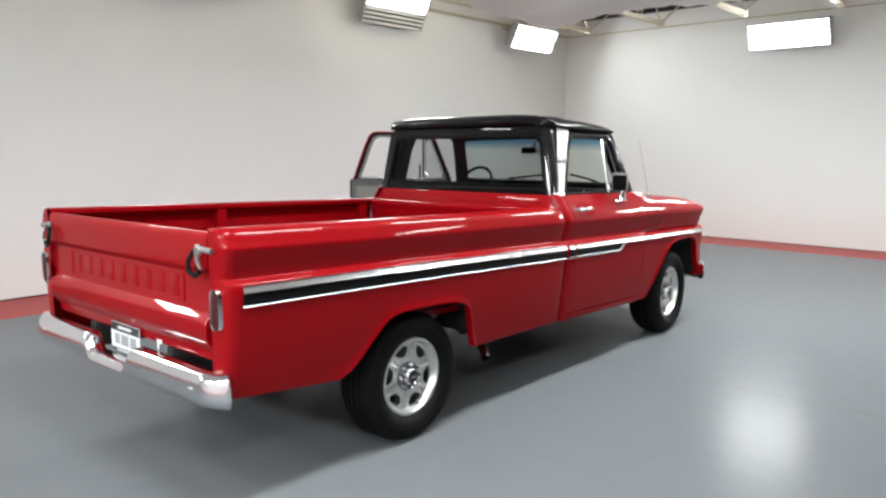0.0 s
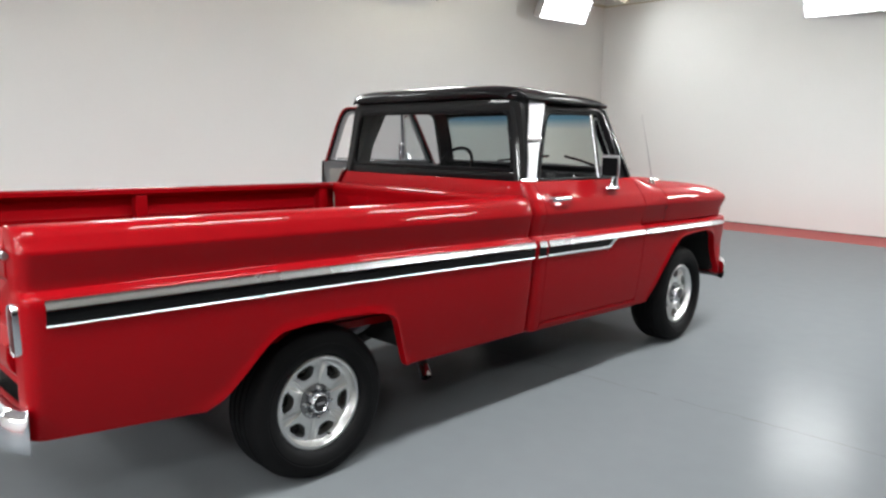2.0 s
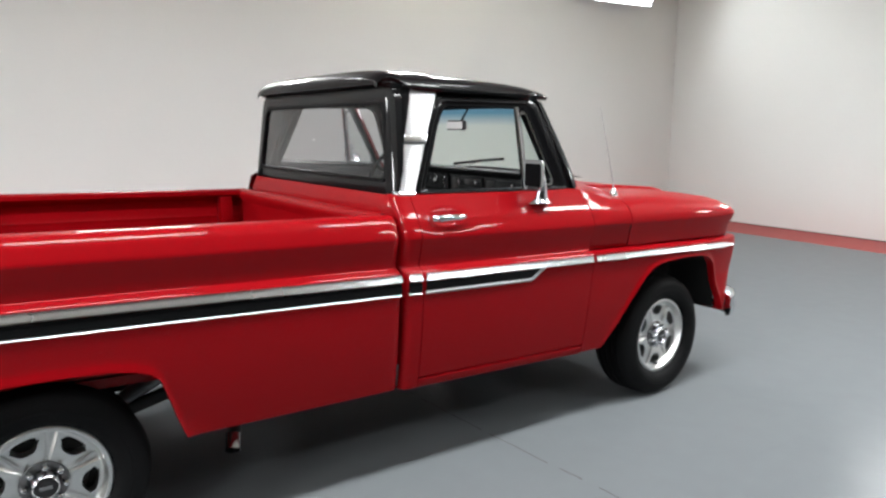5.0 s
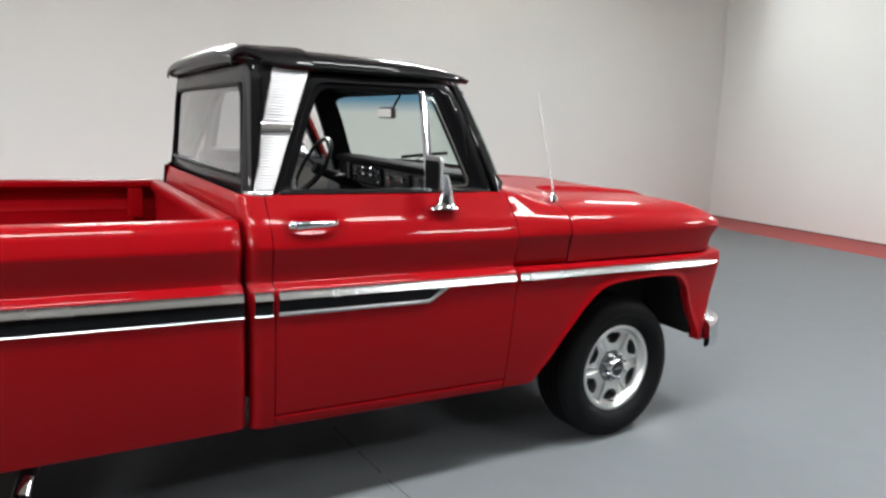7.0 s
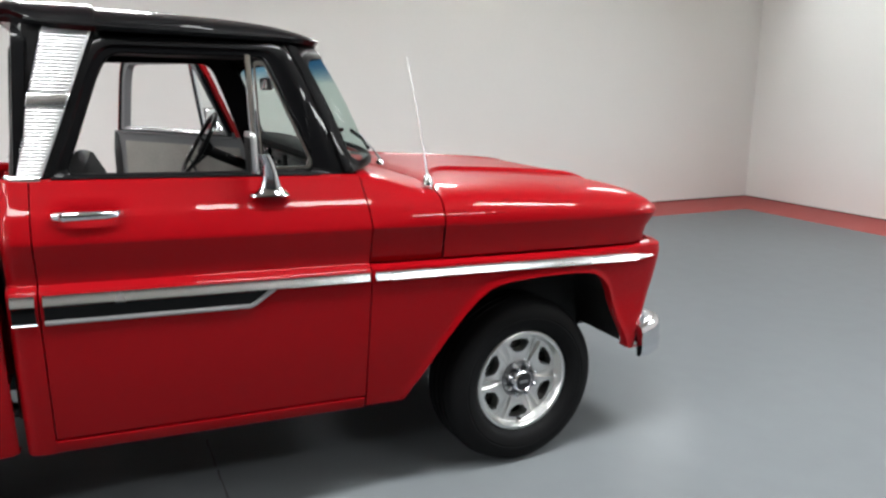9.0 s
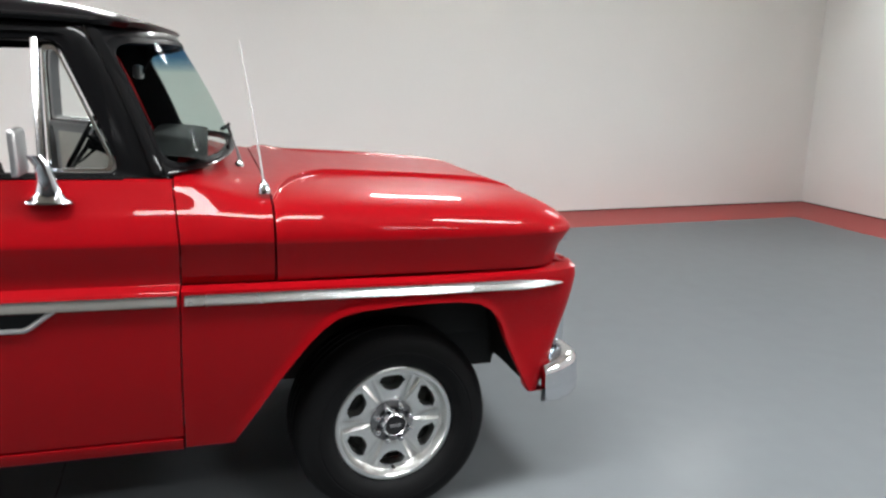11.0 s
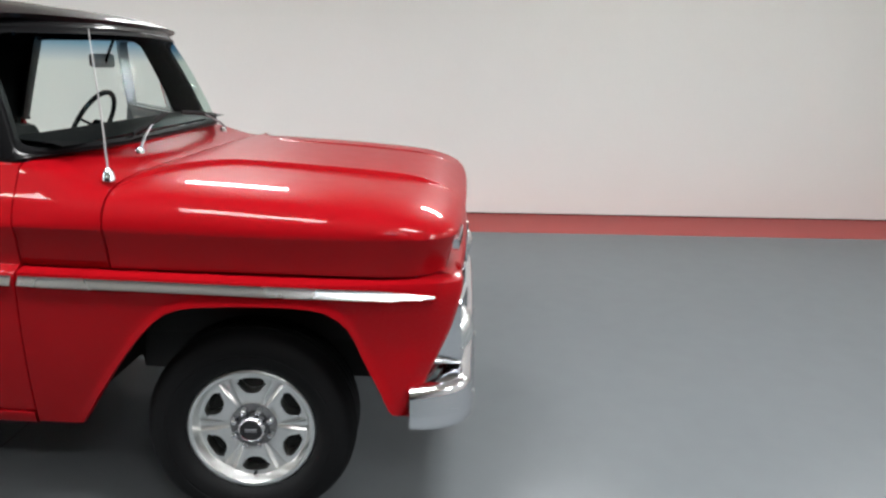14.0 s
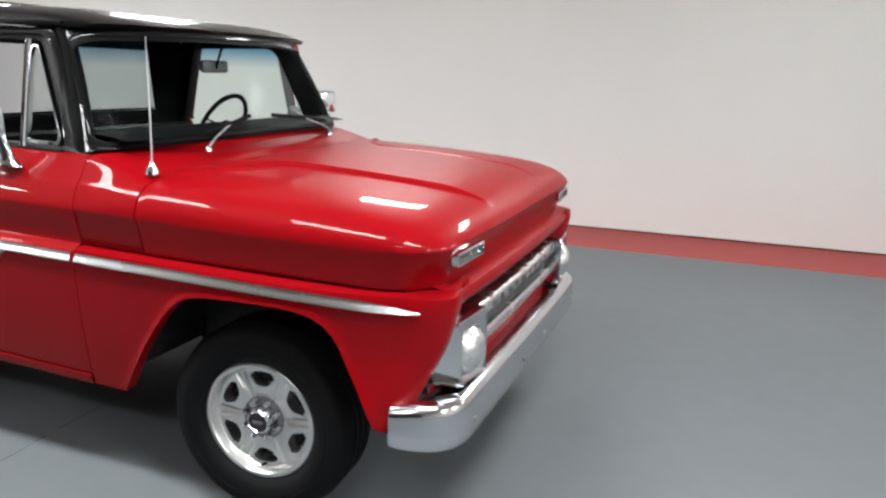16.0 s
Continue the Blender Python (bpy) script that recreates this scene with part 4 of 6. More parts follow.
def door(s, xf=None):
    """Door: red skin, black window frame, glass, vent window, bright bars, handle, mirror and inner card."""
    bm = bmesh.new()
    ys = [DOOR_R + GAP - 0.0005, DOOR_R + GAP] + span(1.57, 1.85, 14) + span(1.92, 2.50, 8) + [DOOR_F - GAP, DOOR_F - GAP + 0.0005]
    rows = []
    for i, y in enumerate(ys):
        tuck = 0.03 if i in (0, len(ys) - 1) else 0.0
        rows.append([(s * (abs(x) - tuck), yy, z) for x, yy, z in column(y, 0.504, "cab")])
    # pressed scoop behind the handle
    for r in rows:
        for k, (x, y, z) in enumerate(r):
            g = math.exp(-(((y - 1.695) / 0.098) ** 4 + ((z - 1.212) / 0.032) ** 4))
            r[k] = (x - s * 0.018 * g, y, z)
    grid(bm, rows)
    d = part("door", bm, RED, truck, "red cab door with black window frame" + (", closed" if s > 0 else ", standing open"), xf=xf)
    # inner shell of the door, with thickness
    bm = bmesh.new()
    y0, y1 = DOOR_R + GAP, DOOR_F - GAP
    inn = [(0.845, 0.56), (0.845, 1.20), (0.835, 1.30), (0.815, 1.338)]
    rows = [[(s * 0.865, y, 1.338), *[(s * x, y, z) for x, z in reversed(inn)], (s * 0.92, y, 0.505)] for y in (y0 + 0.01, (y0 + y1) / 2, y1 - 0.01)]
    grid(bm, rows)
    for y in (y0, y1):
        vs = [bm.verts.new(p) for p in [(s * 0.80, y, 0.56), (s * 0.80, y, 1.20), (s * 0.815, y, 1.338), (s * 0.868, y, 1.338), (s * 0.955, y, 1.20), (s * 0.955, y, 0.9), (s * 0.93, y, 0.508)]]
        bm.faces.new(vs)
    part("inner_shell", bm, TRIMGREY, d, "grey painted inner door shell", xf=xf)
    bm = bmesh.new()
    box(bm, min(s * 0.838, s * 0.846), max(s * 0.838, s * 0.846), 1.60, 2.47, 0.66, 1.275, 0.003)
    part("door_card", bm, CARD, d, "worn mottled grey door card", xf=xf)
    bm = bmesh.new()
    tube(bm, [(s * 0.835, 2.16, 1.10), (s * 0.815, 2.16, 1.12), (s * 0.81, 2.13, 1.19), (s * 0.79, 2.13, 1.20)], 0.009, 8)
    part("window_crank", bm, CHROME, d, xf=xf)
    if s < 0:
        bm = bmesh.new()
        box(bm, -0.862, -0.806, 1.595, 2.46, 1.325, 1.368, 0.010)
        rail = part("sill_rail", bm, TRIMGREY, d, "grey inner window sill rail", xf=xf)
        bm = bmesh.new()
        box(bm, -0.812, -0.800, 1.62, 2.44, 1.352, 1.360, 0.003)
        part("bright_bead", bm, CHROME, rail, xf=xf)
    # black window frame
    outer = rounded([(1.566, 1.338), (1.690, 1.668), (1.745, 1.775), (2.325, 1.778), (2.372, 1.700), (2.545, 1.338)], [0.005, 0.10, 0.07, 0.05, 0.15, 0.005], 6)
    if s < 0:
        outer = rounded([(1.566, 1.338), (1.690, 1.668), (1.745, 1.775), (2.290, 1.778), (2.328, 1.700), (2.470, 1.338)], [0.005, 0.10, 0.07, 0.05, 0.15, 0.005], 6)
    inner = rounded(WIN, [0.03, 0.10, 0.05, 0.03, 0.03, 0.02], 6)

    def at(u, v, dd):
        return (s * (belt_x(v) + 0.004 - dd), u, v)

    def mix(k):
        return [(a[0] + (b[0] - a[0]) * k, a[1] + (b[1] - a[1]) * k) for a, b in zip(outer, inner)]

    bm = bmesh.new()
    grid(bm, [[at(u, v, 0.045) for u, v in outer], [at(u, v, 0.006) for u, v in outer], [at(u, v, 0.0) for u, v in mix(0.12)], [at(u, v, 0.0) for u, v in mix(0.5)], [at(u, v, 0.008) for u, v in mix(0.62)], [at(u, v, 0.010) for u, v in mix(0.92)], [at(u, v, 0.016) for u, v in inner], [at(u, v, 0.045) for u, v in inner], [at(u, v, 0.045) for u, v in outer]], True)
    part("window_frame", bm, BLACK if s > 0 else RED, d, "black painted window frame" if s > 0 else "red painted window frame edge", xf=xf)
    bm = bmesh.new()
    grid(bm, [[at(u, v, 0.046) for u, v in mix(0.22)], [at(u, v, 0.058) for u, v in mix(0.28)], [at(u, v, 0.058) for u, v in mix(0.62)], [at(u, v, 0.050) for u, v in mix(0.66)]], True)
    part("frame_lining", bm, DARKTRIM, d, "dark inner window frame", xf=xf)
    bm = bmesh.new()
    grid(bm, [[at(u, v, 0.048) for u, v in mix(0.60)], [at(u, v, 0.062) for u, v in mix(0.68)], [at(u, v, 0.062) for u, v in mix(0.98)], [at(u, v, 0.040) for u, v in mix(1.02)], [at(u, v, 0.012) for u, v in mix(1.01)]], True)
    part("window_channel", bm, GASKET if s > 0 else TRIMGREY, d, "black rubber window channel" if s > 0 else "grey inner window channel", xf=xf)
    # quarter-light frame and bar
    bm = bmesh.new()
    tube(bm, [at(2.207, 1.340, 0.008), at(2.207, 1.733, 0.008)], 0.012, 8)
    part("window_bar", bm, CHROME, d, "bright upright bar of the quarter light", xf=xf)
    q = rounded([(2.225, 1.362), (2.225, 1.715), (2.258, 1.718), (2.398, 1.390), (2.386, 1.362)], [0.006, 0.012, 0.02, 0.02, 0.01], 5)
    cu, cv = 2.28, 1.50
    q2 = [(cu + (u - cu) * 0.90, cv + (v - cv) * 0.94) for u, v in q]
    bm = bmesh.new()
    grid(bm, [[at(u, v, 0.020) for u, v in q], [at(u, v, 0.004) for u, v in q], [at(u, v, 0.004) for u, v in q2], [at(u, v, 0.020) for u, v in q2], [at(u, v, 0.020) for u, v in q]], True)
    part("quarter_light_frame", bm, CHROME, d, "chrome quarter light frame", xf=xf)
    bm = bmesh.new()
    vs = [bm.verts.new(at(u, v, 0.012)) for u, v in q2]
    bm.faces.new(vs)
    g = part("quarter_light", bm, GLASS, d, "clear quarter light pane", xf=xf)
    g.visible_shadow = False
    bm = bmesh.new()
    tube(bm, [(s * (belt_x(1.345) + 0.012), y, 1.342) for y in span(1.60, 2.42, 8)], 0.006, 6)
    part("belt_seal", bm, GASKET, d, "black belt seal", xf=xf)
    # handle
    bm = bmesh.new()
    tube(bm, [(s * 0.940, 1.604, 1.220), (s * 0.972, 1.610, 1.221), (s * 0.987, 1.634, 1.222), (s * 0.990, 1.685, 1.224), (s * 0.987, 1.738, 1.225), (s * 0.979, 1.766, 1.225), (s * 0.962, 1.780, 1.225), (s * 0.935, 1.783, 1.225)], [0.010, 0.014, 0.015, 0.0135, 0.013, 0.012, 0.010, 0.007], 12, flat=1.1)
    h = part("door_handle", bm, CHROME, d, "chrome door handle with push button", xf=xf)
    bm = bmesh.new()
    lathe(bm, [(0, 0.017), (0.012, 0.017), (0.018, 0.013), (0.020, 0.004)], (s * 0.978, 1.632, 1.222), 16, "x", s, True)
    part("push_button", bm, CHROME, h, xf=xf)
    # mirror
    bm = bmesh.new()
    rings = []
    for z, a, b, yo in ((1.272, 0.033, 0.066, 0), (1.280, 0.032, 0.062, 0), (1.288, 0.027, 0.048, 0.002), (1.31, 0.022, 0.034, 0.004), (1.35, 0.018, 0.024, 0.002), (1.39, 0.016, 0.020, -0.004), (1.42, 0.016, 0.022, -0.020)):
        rings.append([(s * (0.945 + 0.02 * (z - 1.272) / 0.148 + a * math.cos(t)), 2.232 + yo + b * math.sin(t), z) for t in (2 * math.pi * k / 16 for k in range(16))])
    loft(bm, rings)
    part("mirror_foot", bm, CHROME, d, "flared chrome mirror foot", xf=xf)
    bm = bmesh.new()
    out = rounded([(0.898, 1.364), (1.026, 1.364), (1.026, 1.492), (0.898, 1.492)], 0.014, 4)
    cx, cz = 0.962, 1.428
    loft(bm, [[(s * (cx + (u - cx) * k), y, cz + (v - cz) * k) for u, v in out] for y, k in ((2.168, 0.97), (2.166, 1.0), (2.176, 1.0), (2.182, 0.95), (2.185, 0.85))])
    part("mirror_head", bm, CHROME if s < 0 else SATIN, d, "rectangular bright metal door mirror", xf=xf)
    bm = bmesh.new()
    k, low = (0.96, 0.0) if s < 0 else (0.90, 0.008)
    vs = [bm.verts.new((s * (cx + (u - cx) * k), 2.1645, cz - low + (v - cz) * (k - low * 5))) for u, v in out]
    bm.faces.new(vs)
    # passenger glass is flat black: a dark reflection put into its colour
    part("mirror_glass", bm, MIRROR if s < 0 else GASKET, d, xf=xf)
    # side strips
    bm = bmesh.new()
    strip(bm, span(DOOR_R + 0.012, DOOR_F - 0.010, 10), z_trim, 0.0178, s)
    part("upper_bright_strip", bm, BRIGHT, d, "bright metal side strip", xf=xf)
    bm = bmesh.new()
    rows = []
    for y in span(DOOR_R + 0.012, 2.225, 8):
        zt = z_trim(y) - 0.0185
        zl = max(z_trim(y) - 0.066, z_trim(y) - 0.066 + max(0.0, (y - 2.15)) * 0.70)
        rows.append([(s * (skin(y, z) + 0.003), y, z) for z in (zl, (zl + zt) / 2, zt)])
    grid(bm, rows)
    part("black_insert", bm, STRIPE, d, "black painted insert ending in a slant", xf=xf)
    bm = bmesh.new()
    pts = [(y, z_trim(y) - 0.067) for y in span(DOOR_R + 0.012, 2.143, 8)] + [(2.158, z_trim(2.16) - 0.060), (2.222, z_trim(2.22) - 0.012)]
    tube(bm, [(s * (skin(y, z) + 0.001), y, z) for y, z in pts], 0.0085, 8)
    part("lower_bright_strip", bm, SATIN, d, "thin bright strip kinked up to the upper strip", xf=xf)
    return d


door(1)
HINGE = Vector((-0.935, 2.505, 0))
door(-1, Matrix.Translation(HINGE + Vector((0, 0, 0.03))) @ Matrix.Rotation(radians(-49), 4, "Z") @ Matrix.Translation(-HINGE))

# ---- nose ----
Y_FRONT = [(0.49, 3.766), (0.53, 3.782), (0.58, 3.808), (0.68, 3.852), (0.75, 3.885), (0.81, 3.912), (0.90, 3.940), (0.953, 3.952), (0.99, 3.955), (1.02, 3.940)]
ARCH_F = [(2.70, 0.462), (2.77, 0.572), (2.838, 0.676), (2.89, 0.745), (2.935, 0.801), (2.98, 0.848), (3.027, 0.884), (3.07, 0.900), (3.115, 0.909), (3.237, 0.919), (3.34, 0.922), (3.417, 0.921), (3.48, 0.915), (3.527, 0.905), (3.57, 0.880), (3.609, 0.846), (3.640, 0.802), (3.662, 0.768), (3.700, 0.720), (3.744, 0.672), (3.790, 0.625), (3.825, 0.590), (3.850, 0.566), (3.870, 0.553), (3.90, 0.547), (3.935, 0.545)]


def nose_y(y, z):
    """Side stations ahead of the arch squeeze back to the fender's slanting front edge."""
    if y < 3.3:
        return y
    return 3.3 + (y - 3.3) * (curve(Y_FRONT, z) - 3.3) / (3.955 - 3.3)


HOOD_TOP = [(2.85, 1.298), (3.10, 1.293), (3.36, 1.282), (3.60, 1.266), (3.75, 1.249), (3.85, 1.226), (3.91, 1.201), (3.942, 1.174), (3.957, 1.150)]


def hood_half(y):
    return 0.984 - 0.004 * (y - 2.85) - (0.0 if y < 3.2 else 0.070 * ((y - 3.2) / 0.757) ** 2.4) - 0.125 * (1 - math.sqrt(1 - min(1.0, max(0.0, (y - 3.79) / 0.166)) ** 2))


def hood_y(a, y):
    """Plan bow of the nose: a is the share of the half width."""
    k = max(0.0, (y - 3.4) / 0.557)
    return y + k * k * (0.004 - 0.026 * a**3)


def hood_z(a, y):
    """Height of the bonnet at a share of its half width, without the windsplits."""
    zc, zt = z_crease(y) - (0.0 if y < 3.8 else 0.004), curve(HOOD_TOP, y)
    return zc + (zt - zc) * (1 - min(1.0, a) ** (8.5 - 1.5 * min(1.0, (y - 2.85) / 0.8))) ** 0.50


def fender_x(y, z):
    """Half width of the fender; its foot stands out less drawn in than the nose above."""
    return skin(nose_y(y, z), z) + (0.042 * min(1.0, max(0.0, (0.78 - z) / 0.2)) if y > 3.6 else 0.0) * min(1.0, (y - 3.6) / 0.2)


def fender(s):
    ys = [DOOR_F + GAP - 0.0005, DOOR_F + GAP, 2.60, 2.64, 2.675] + [p[0] for p in ARCH_F] + [3.942, 3.948, 3.952, 3.955]
    top = 1.005
    rows = []
    for i, y in enumerate(ys):
        low = curve(ARCH_F, y) if y >= 2.70 else 0.460
        if y > 3.935:
            low = 0.545
        col = []
        zs = [low + (top - 0.01 - low) * (k / 18) ** 1.2 for k in range(19)]
        flare = 0.010 if 2.71 < y < 3.94 else 0.0
        d = max(0.0, (y - 3.89) / 0.065)
        tuck = 0.060 * (1 - math.sqrt(max(0.0, 1 - min(1, d) ** 2)))
        if i == 0:
            tuck = 0.03
        for z in zs:
            x = fender_x(y, min(z, 0.99)) + flare * math.exp(-((z - low) / 0.022) ** 2)
            e = max(0.0, (z - 0.955) / 0.050)
            x -= 0.012 * e**4
            col.append((x - tuck, z))
        col = [(col[0][0] - 0.05, low + 0.004), (col[0][0] - 0.012, low - 0.001)] + col + [(col[-1][0] - 0.03, top), (col[-1][0] - 0.08, top + 0.001)]
        rows.append([(s * x, nose_y(y, z), z) for x, z in col])
    # return face running in behind the lamp
    last = rows[-1]
    for din, dy in ((0.05, -0.004), (0.10, -0.03), (0.16, -0.07)):
        rows.append([(p[0] - s * din * k, p[1] + dy * k, p[2]) for p, k in ((p, min(1.0, max(0.01, (p[2] - 0.62) / 0.05))) for p in last)])
    bm = bmesh.new()
    grid(bm, rows)
    f = part("front_fender", bm, RED, truck, "red front fender with a round wheel arch")
    # the arch edge ahead of the wheel is turned in, wider towards its foot
    bm = bmesh.new()
    rows = []
    for y in span(3.60, 3.935, 16):
        low = curve(ARCH_F, y)
        x, d = fender_x(y, low) + 0.006, curve([(0.54, 0.080), (0.56, 0.064), (0.60, 0.042), (0.66, 0.026), (0.80, 0.014), (0.90, 0.008)], low)
        yy = nose_y(y, low)
        rows.append([(s * x, yy + 0.004, low - 0.001), (s * (x - 0.006), yy - 0.002, low - 0.004), (s * (x - 0.3 * d), yy - 0.001, low - 0.006), (s * (x - d), yy + 0.004, low - 0.008)])
    rows.append([(p[0], p[1] + 0.03, p[2] + 0.002) for p in rows[-1]])
    grid(bm, rows)
    part("arch_return", bm, RED, f, "red turned-in edge of the wheel arch")
    # upper fender and cowl side, from the door to the bonnet gap
    bm = bmesh.new()
    rows = []
    for i, y in enumerate([DOOR_F + GAP - 0.0005, DOOR_F + GAP, 2.58, 2.61, 2.64, 2.67, 2.70, 2.73, 2.78, 2.843, 2.8435]):
        tuck = 0.025 if i in (0, 10) else 0.0
        zs, zc = z_shelf(y) + 0.008, z_crease(y)
        k = min(1.0, max(0.0, (y - 2.56) / 0.283))
        low = [(0.90, zs), (0.945, zs), (0.953, zs + 0.008), (0.960, zs + 0.03), (0.972, zc - 0.03), (0.9835, zc - 0.006), (0.985, zc)]
        back = [(0.982, zc + 0.012), *SHOULDER[:-2], (0.884, 1.330), (0.868, 1.337), (0.845, 1.342), (0.80, 1.347), (0.70, 1.352), (0.5, 1.362), (0.25, 1.372), (0.0, 1.375)]
        ease = k * k * (3 - 2 * k) if k > 0 else 0.0
        pts = low + [(x, z + (hood_z(x / 0.9845, 2.85) - z) * ease) for x, z in back]
        rows.append([(s * (x - (tuck if x > 0.93 else 0)), y, z - (0.012 if tuck and x < 0.93 else 0)) for x, z in pts])
    grid(bm, rows)
    part("cowl", bm, RED, truck, "red cowl panel between bonnet and windscreen")
    bm = bmesh.new()
    strip(bm, span(DOOR_F + 0.012, 3.865, 22), z_trim, 0.0178, s, taper=0.9)
    part("upper_bright_strip", bm, BRIGHT, f, "bright metal side strip tapering to a point at the nose")
    return f


for s in (1, -1):
    fender(s)

def bonnet():
    """Crowned bonnet with two long windsplits, a sharp crease all round and a tucked-under skirt."""
    ys = span(2.85, 3.70, 26) + [3.73, 3.76, 3.79, 3.82, 3.845, 3.87, 3.89, 3.91, 3.925, 3.938, 3.948, 3.955]
    us = span(0, 0.36, 6)[:-1] + span(0.36, 0.44, 20)[:-1] + span(0.44, 0.9, 12)[:-1] + [0.9, 0.93, 0.955, 0.975, 0.988, 0.996, 1.0]
    us = [-u for u in reversed(us[1:])] + us
    bm = bmesh.new()
    rows = []
    for y in ys:
        w = hood_half(y)
        row = []
        # the raised middle spreads towards the sides at the cowl
        edge = 0.40 + 0.50 * max(0.0, (3.14 - y) / 0.29) ** 2.2
        for q in us:
            k = abs(q)
            a = k * edge / 0.40 if k < 0.40 else edge + (k - 0.40) * (1 - edge) / 0.60
            u = math.copysign(a, q)
            z = hood_z(a, y)
            # raised middle between the windsplits, fading out at both ends
            fade = min(1.0, max(0.0, (y - 2.852) / 0.05)) * min(1.0, max(0.0, (3.90 - y) / 0.16)) ** 0.7
            step = 1 / (1 + math.exp((a - edge) / 0.005))
            bead = math.exp(-((a - edge + 0.008) / 0.010) ** 2)
            z += fade * (0.016 * step + 0.009 * bead)
            row.append((u * w, hood_y(a, y), z))
        rows.append(row)
    # rear edge turns down into the gap
    rows.insert(0, [(x, y - 0.0005, z - 0.03) for x, y, z in rows[0]])
    grid(bm, rows)
    # skirt below the crease: sides then nose
    right = [r[-1] for r in rows[1:]]
    left = [r[0] for r in rows[1:]]
    rim = left[:] + rows[-1][1:-1] + list(reversed(right))
    low = []
    for x, y, z in rim:
        nose = max(0.0, (y - 3.70) / 0.20)
        side = abs(x) / 0.98
        dy = -0.052 * min(1.0, nose) * (1.0 - 0.25 * side)
        dx = -math.copysign(0.030 + 0.012 * min(1, nose), x) * (1 if side > 0.8 else side)
        zb = curve([(2.85, 1.009), (3.4, 1.014), (3.9, 1.008), (4.0, 1.008)], y)
        low.append([(x, y, z), (x + dx * 0.10, y + dy * 0.08, z - 0.012), (x + dx * 0.65, y + dy * 0.72, z - 0.065), (x + dx * 0.92, y + dy, zb + 0.016), (x + dx, y + dy, zb + 0.004), (x + dx * 1.3, y + dy - 0.01 * nose, zb), (x * 0.95 + dx * 1.3, y + dy - 0.03 * nose, zb + 0.002)])
    grid(bm, low)
    part("bonnet", bm, RED, truck, "red bonnet with two long raised ridges", sharp=28)


bonnet()


def front_line(x, depth=0.0):
    """Plan line of the nose across the grille."""
    return 3.940 - 0.026 * (abs(x) / 0.88) ** 2.6 - depth


def nose_panel():
    """Red panel from the bonnet gap down over the grille, with a rounded brow, and the lower valance."""
    bm = bmesh.new()
    prof = [(0.09, 1.018), (0.04, 1.014), (0.008, 1.008), (-0.014, 0.996), (-0.022, 0.976), (-0.019, 0.955), (0.0, 0.936), (0.03, 0.926), (0.10, 0.923)]
    grid(bm, [[(x, front_line(x, d), z) for d, z in prof] for x in span(-0.825, 0.825, 32)])
    part("nose_panel", bm, RED, truck, "red rounded nose panel above the grille")
    for s in (-1, 1):
        # parking lamps tucked under the bonnet lip
        def at(u, v, d):
            x = s * (0.665 + u)
            return (x, front_line(x, -0.012 - d), 1.100 + v)

        out = rounded([(-0.113, -0.024), (0.116, -0.024), (0.120, 0.020), (-0.108, 0.022)], 0.008, 4)
        inn = [(u * 0.93, v * 0.72) for u, v in out]
        bm = bmesh.new()
        grid(bm, [[at(u, v, -0.016) for u, v in out], [at(u, v, 0.004) for u, v in out], [at(u, v, 0.006) for u, v in inn], [at(u, v, -0.008) for u, v in inn]], True)
        lamp = part("parking_lamp", bm, CHROME, truck, "slim parking lamp in a bright frame under the bonnet lip")
        bm = bmesh.new()
        vs = [bm.verts.new(at(u, v, -0.006)) for u, v in inn]
        bm.faces.new(vs)
        part("lens", bm, AMBER, lamp)
    bm = bmesh.new()
    rows = []
    for x in span(-0.80, 0.80, 44):
        t = (abs(x) / 0.80) ** 5
        drop = 0.43 * min(1.0, max(0.0, (abs(x) - 0.50) / 0.08))
        row = []
        for z, o in ((0.735, 0.06), (0.722, 0.030), (0.712, 0.012), (0.70, 0.004), (0.68, 0.0), (0.66, 0.006), (0.61, 0.012), (0.575, 0.02), (0.560, 0.05)):
            mid = front_line(x * 0.8) - 0.035 - o
            row.append((x, mid + (curve(Y_FRONT, z) - 0.014 - o * 0.2 - mid) * t, z - (z - 0.56) * drop))
        rows.append(row)
    grid(bm, rows)
    part("valance", bm, RED, truck, "red valance panel behind the bumper")
    # black sheet behind the grille, giving the recess its shade by colour
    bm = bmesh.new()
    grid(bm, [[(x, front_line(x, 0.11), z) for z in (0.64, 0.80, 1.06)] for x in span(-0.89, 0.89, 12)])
    part("grille_shade_sheet", bm, UNDER, truck, "black sheet standing in for the shade behind the grille")


nose_panel()


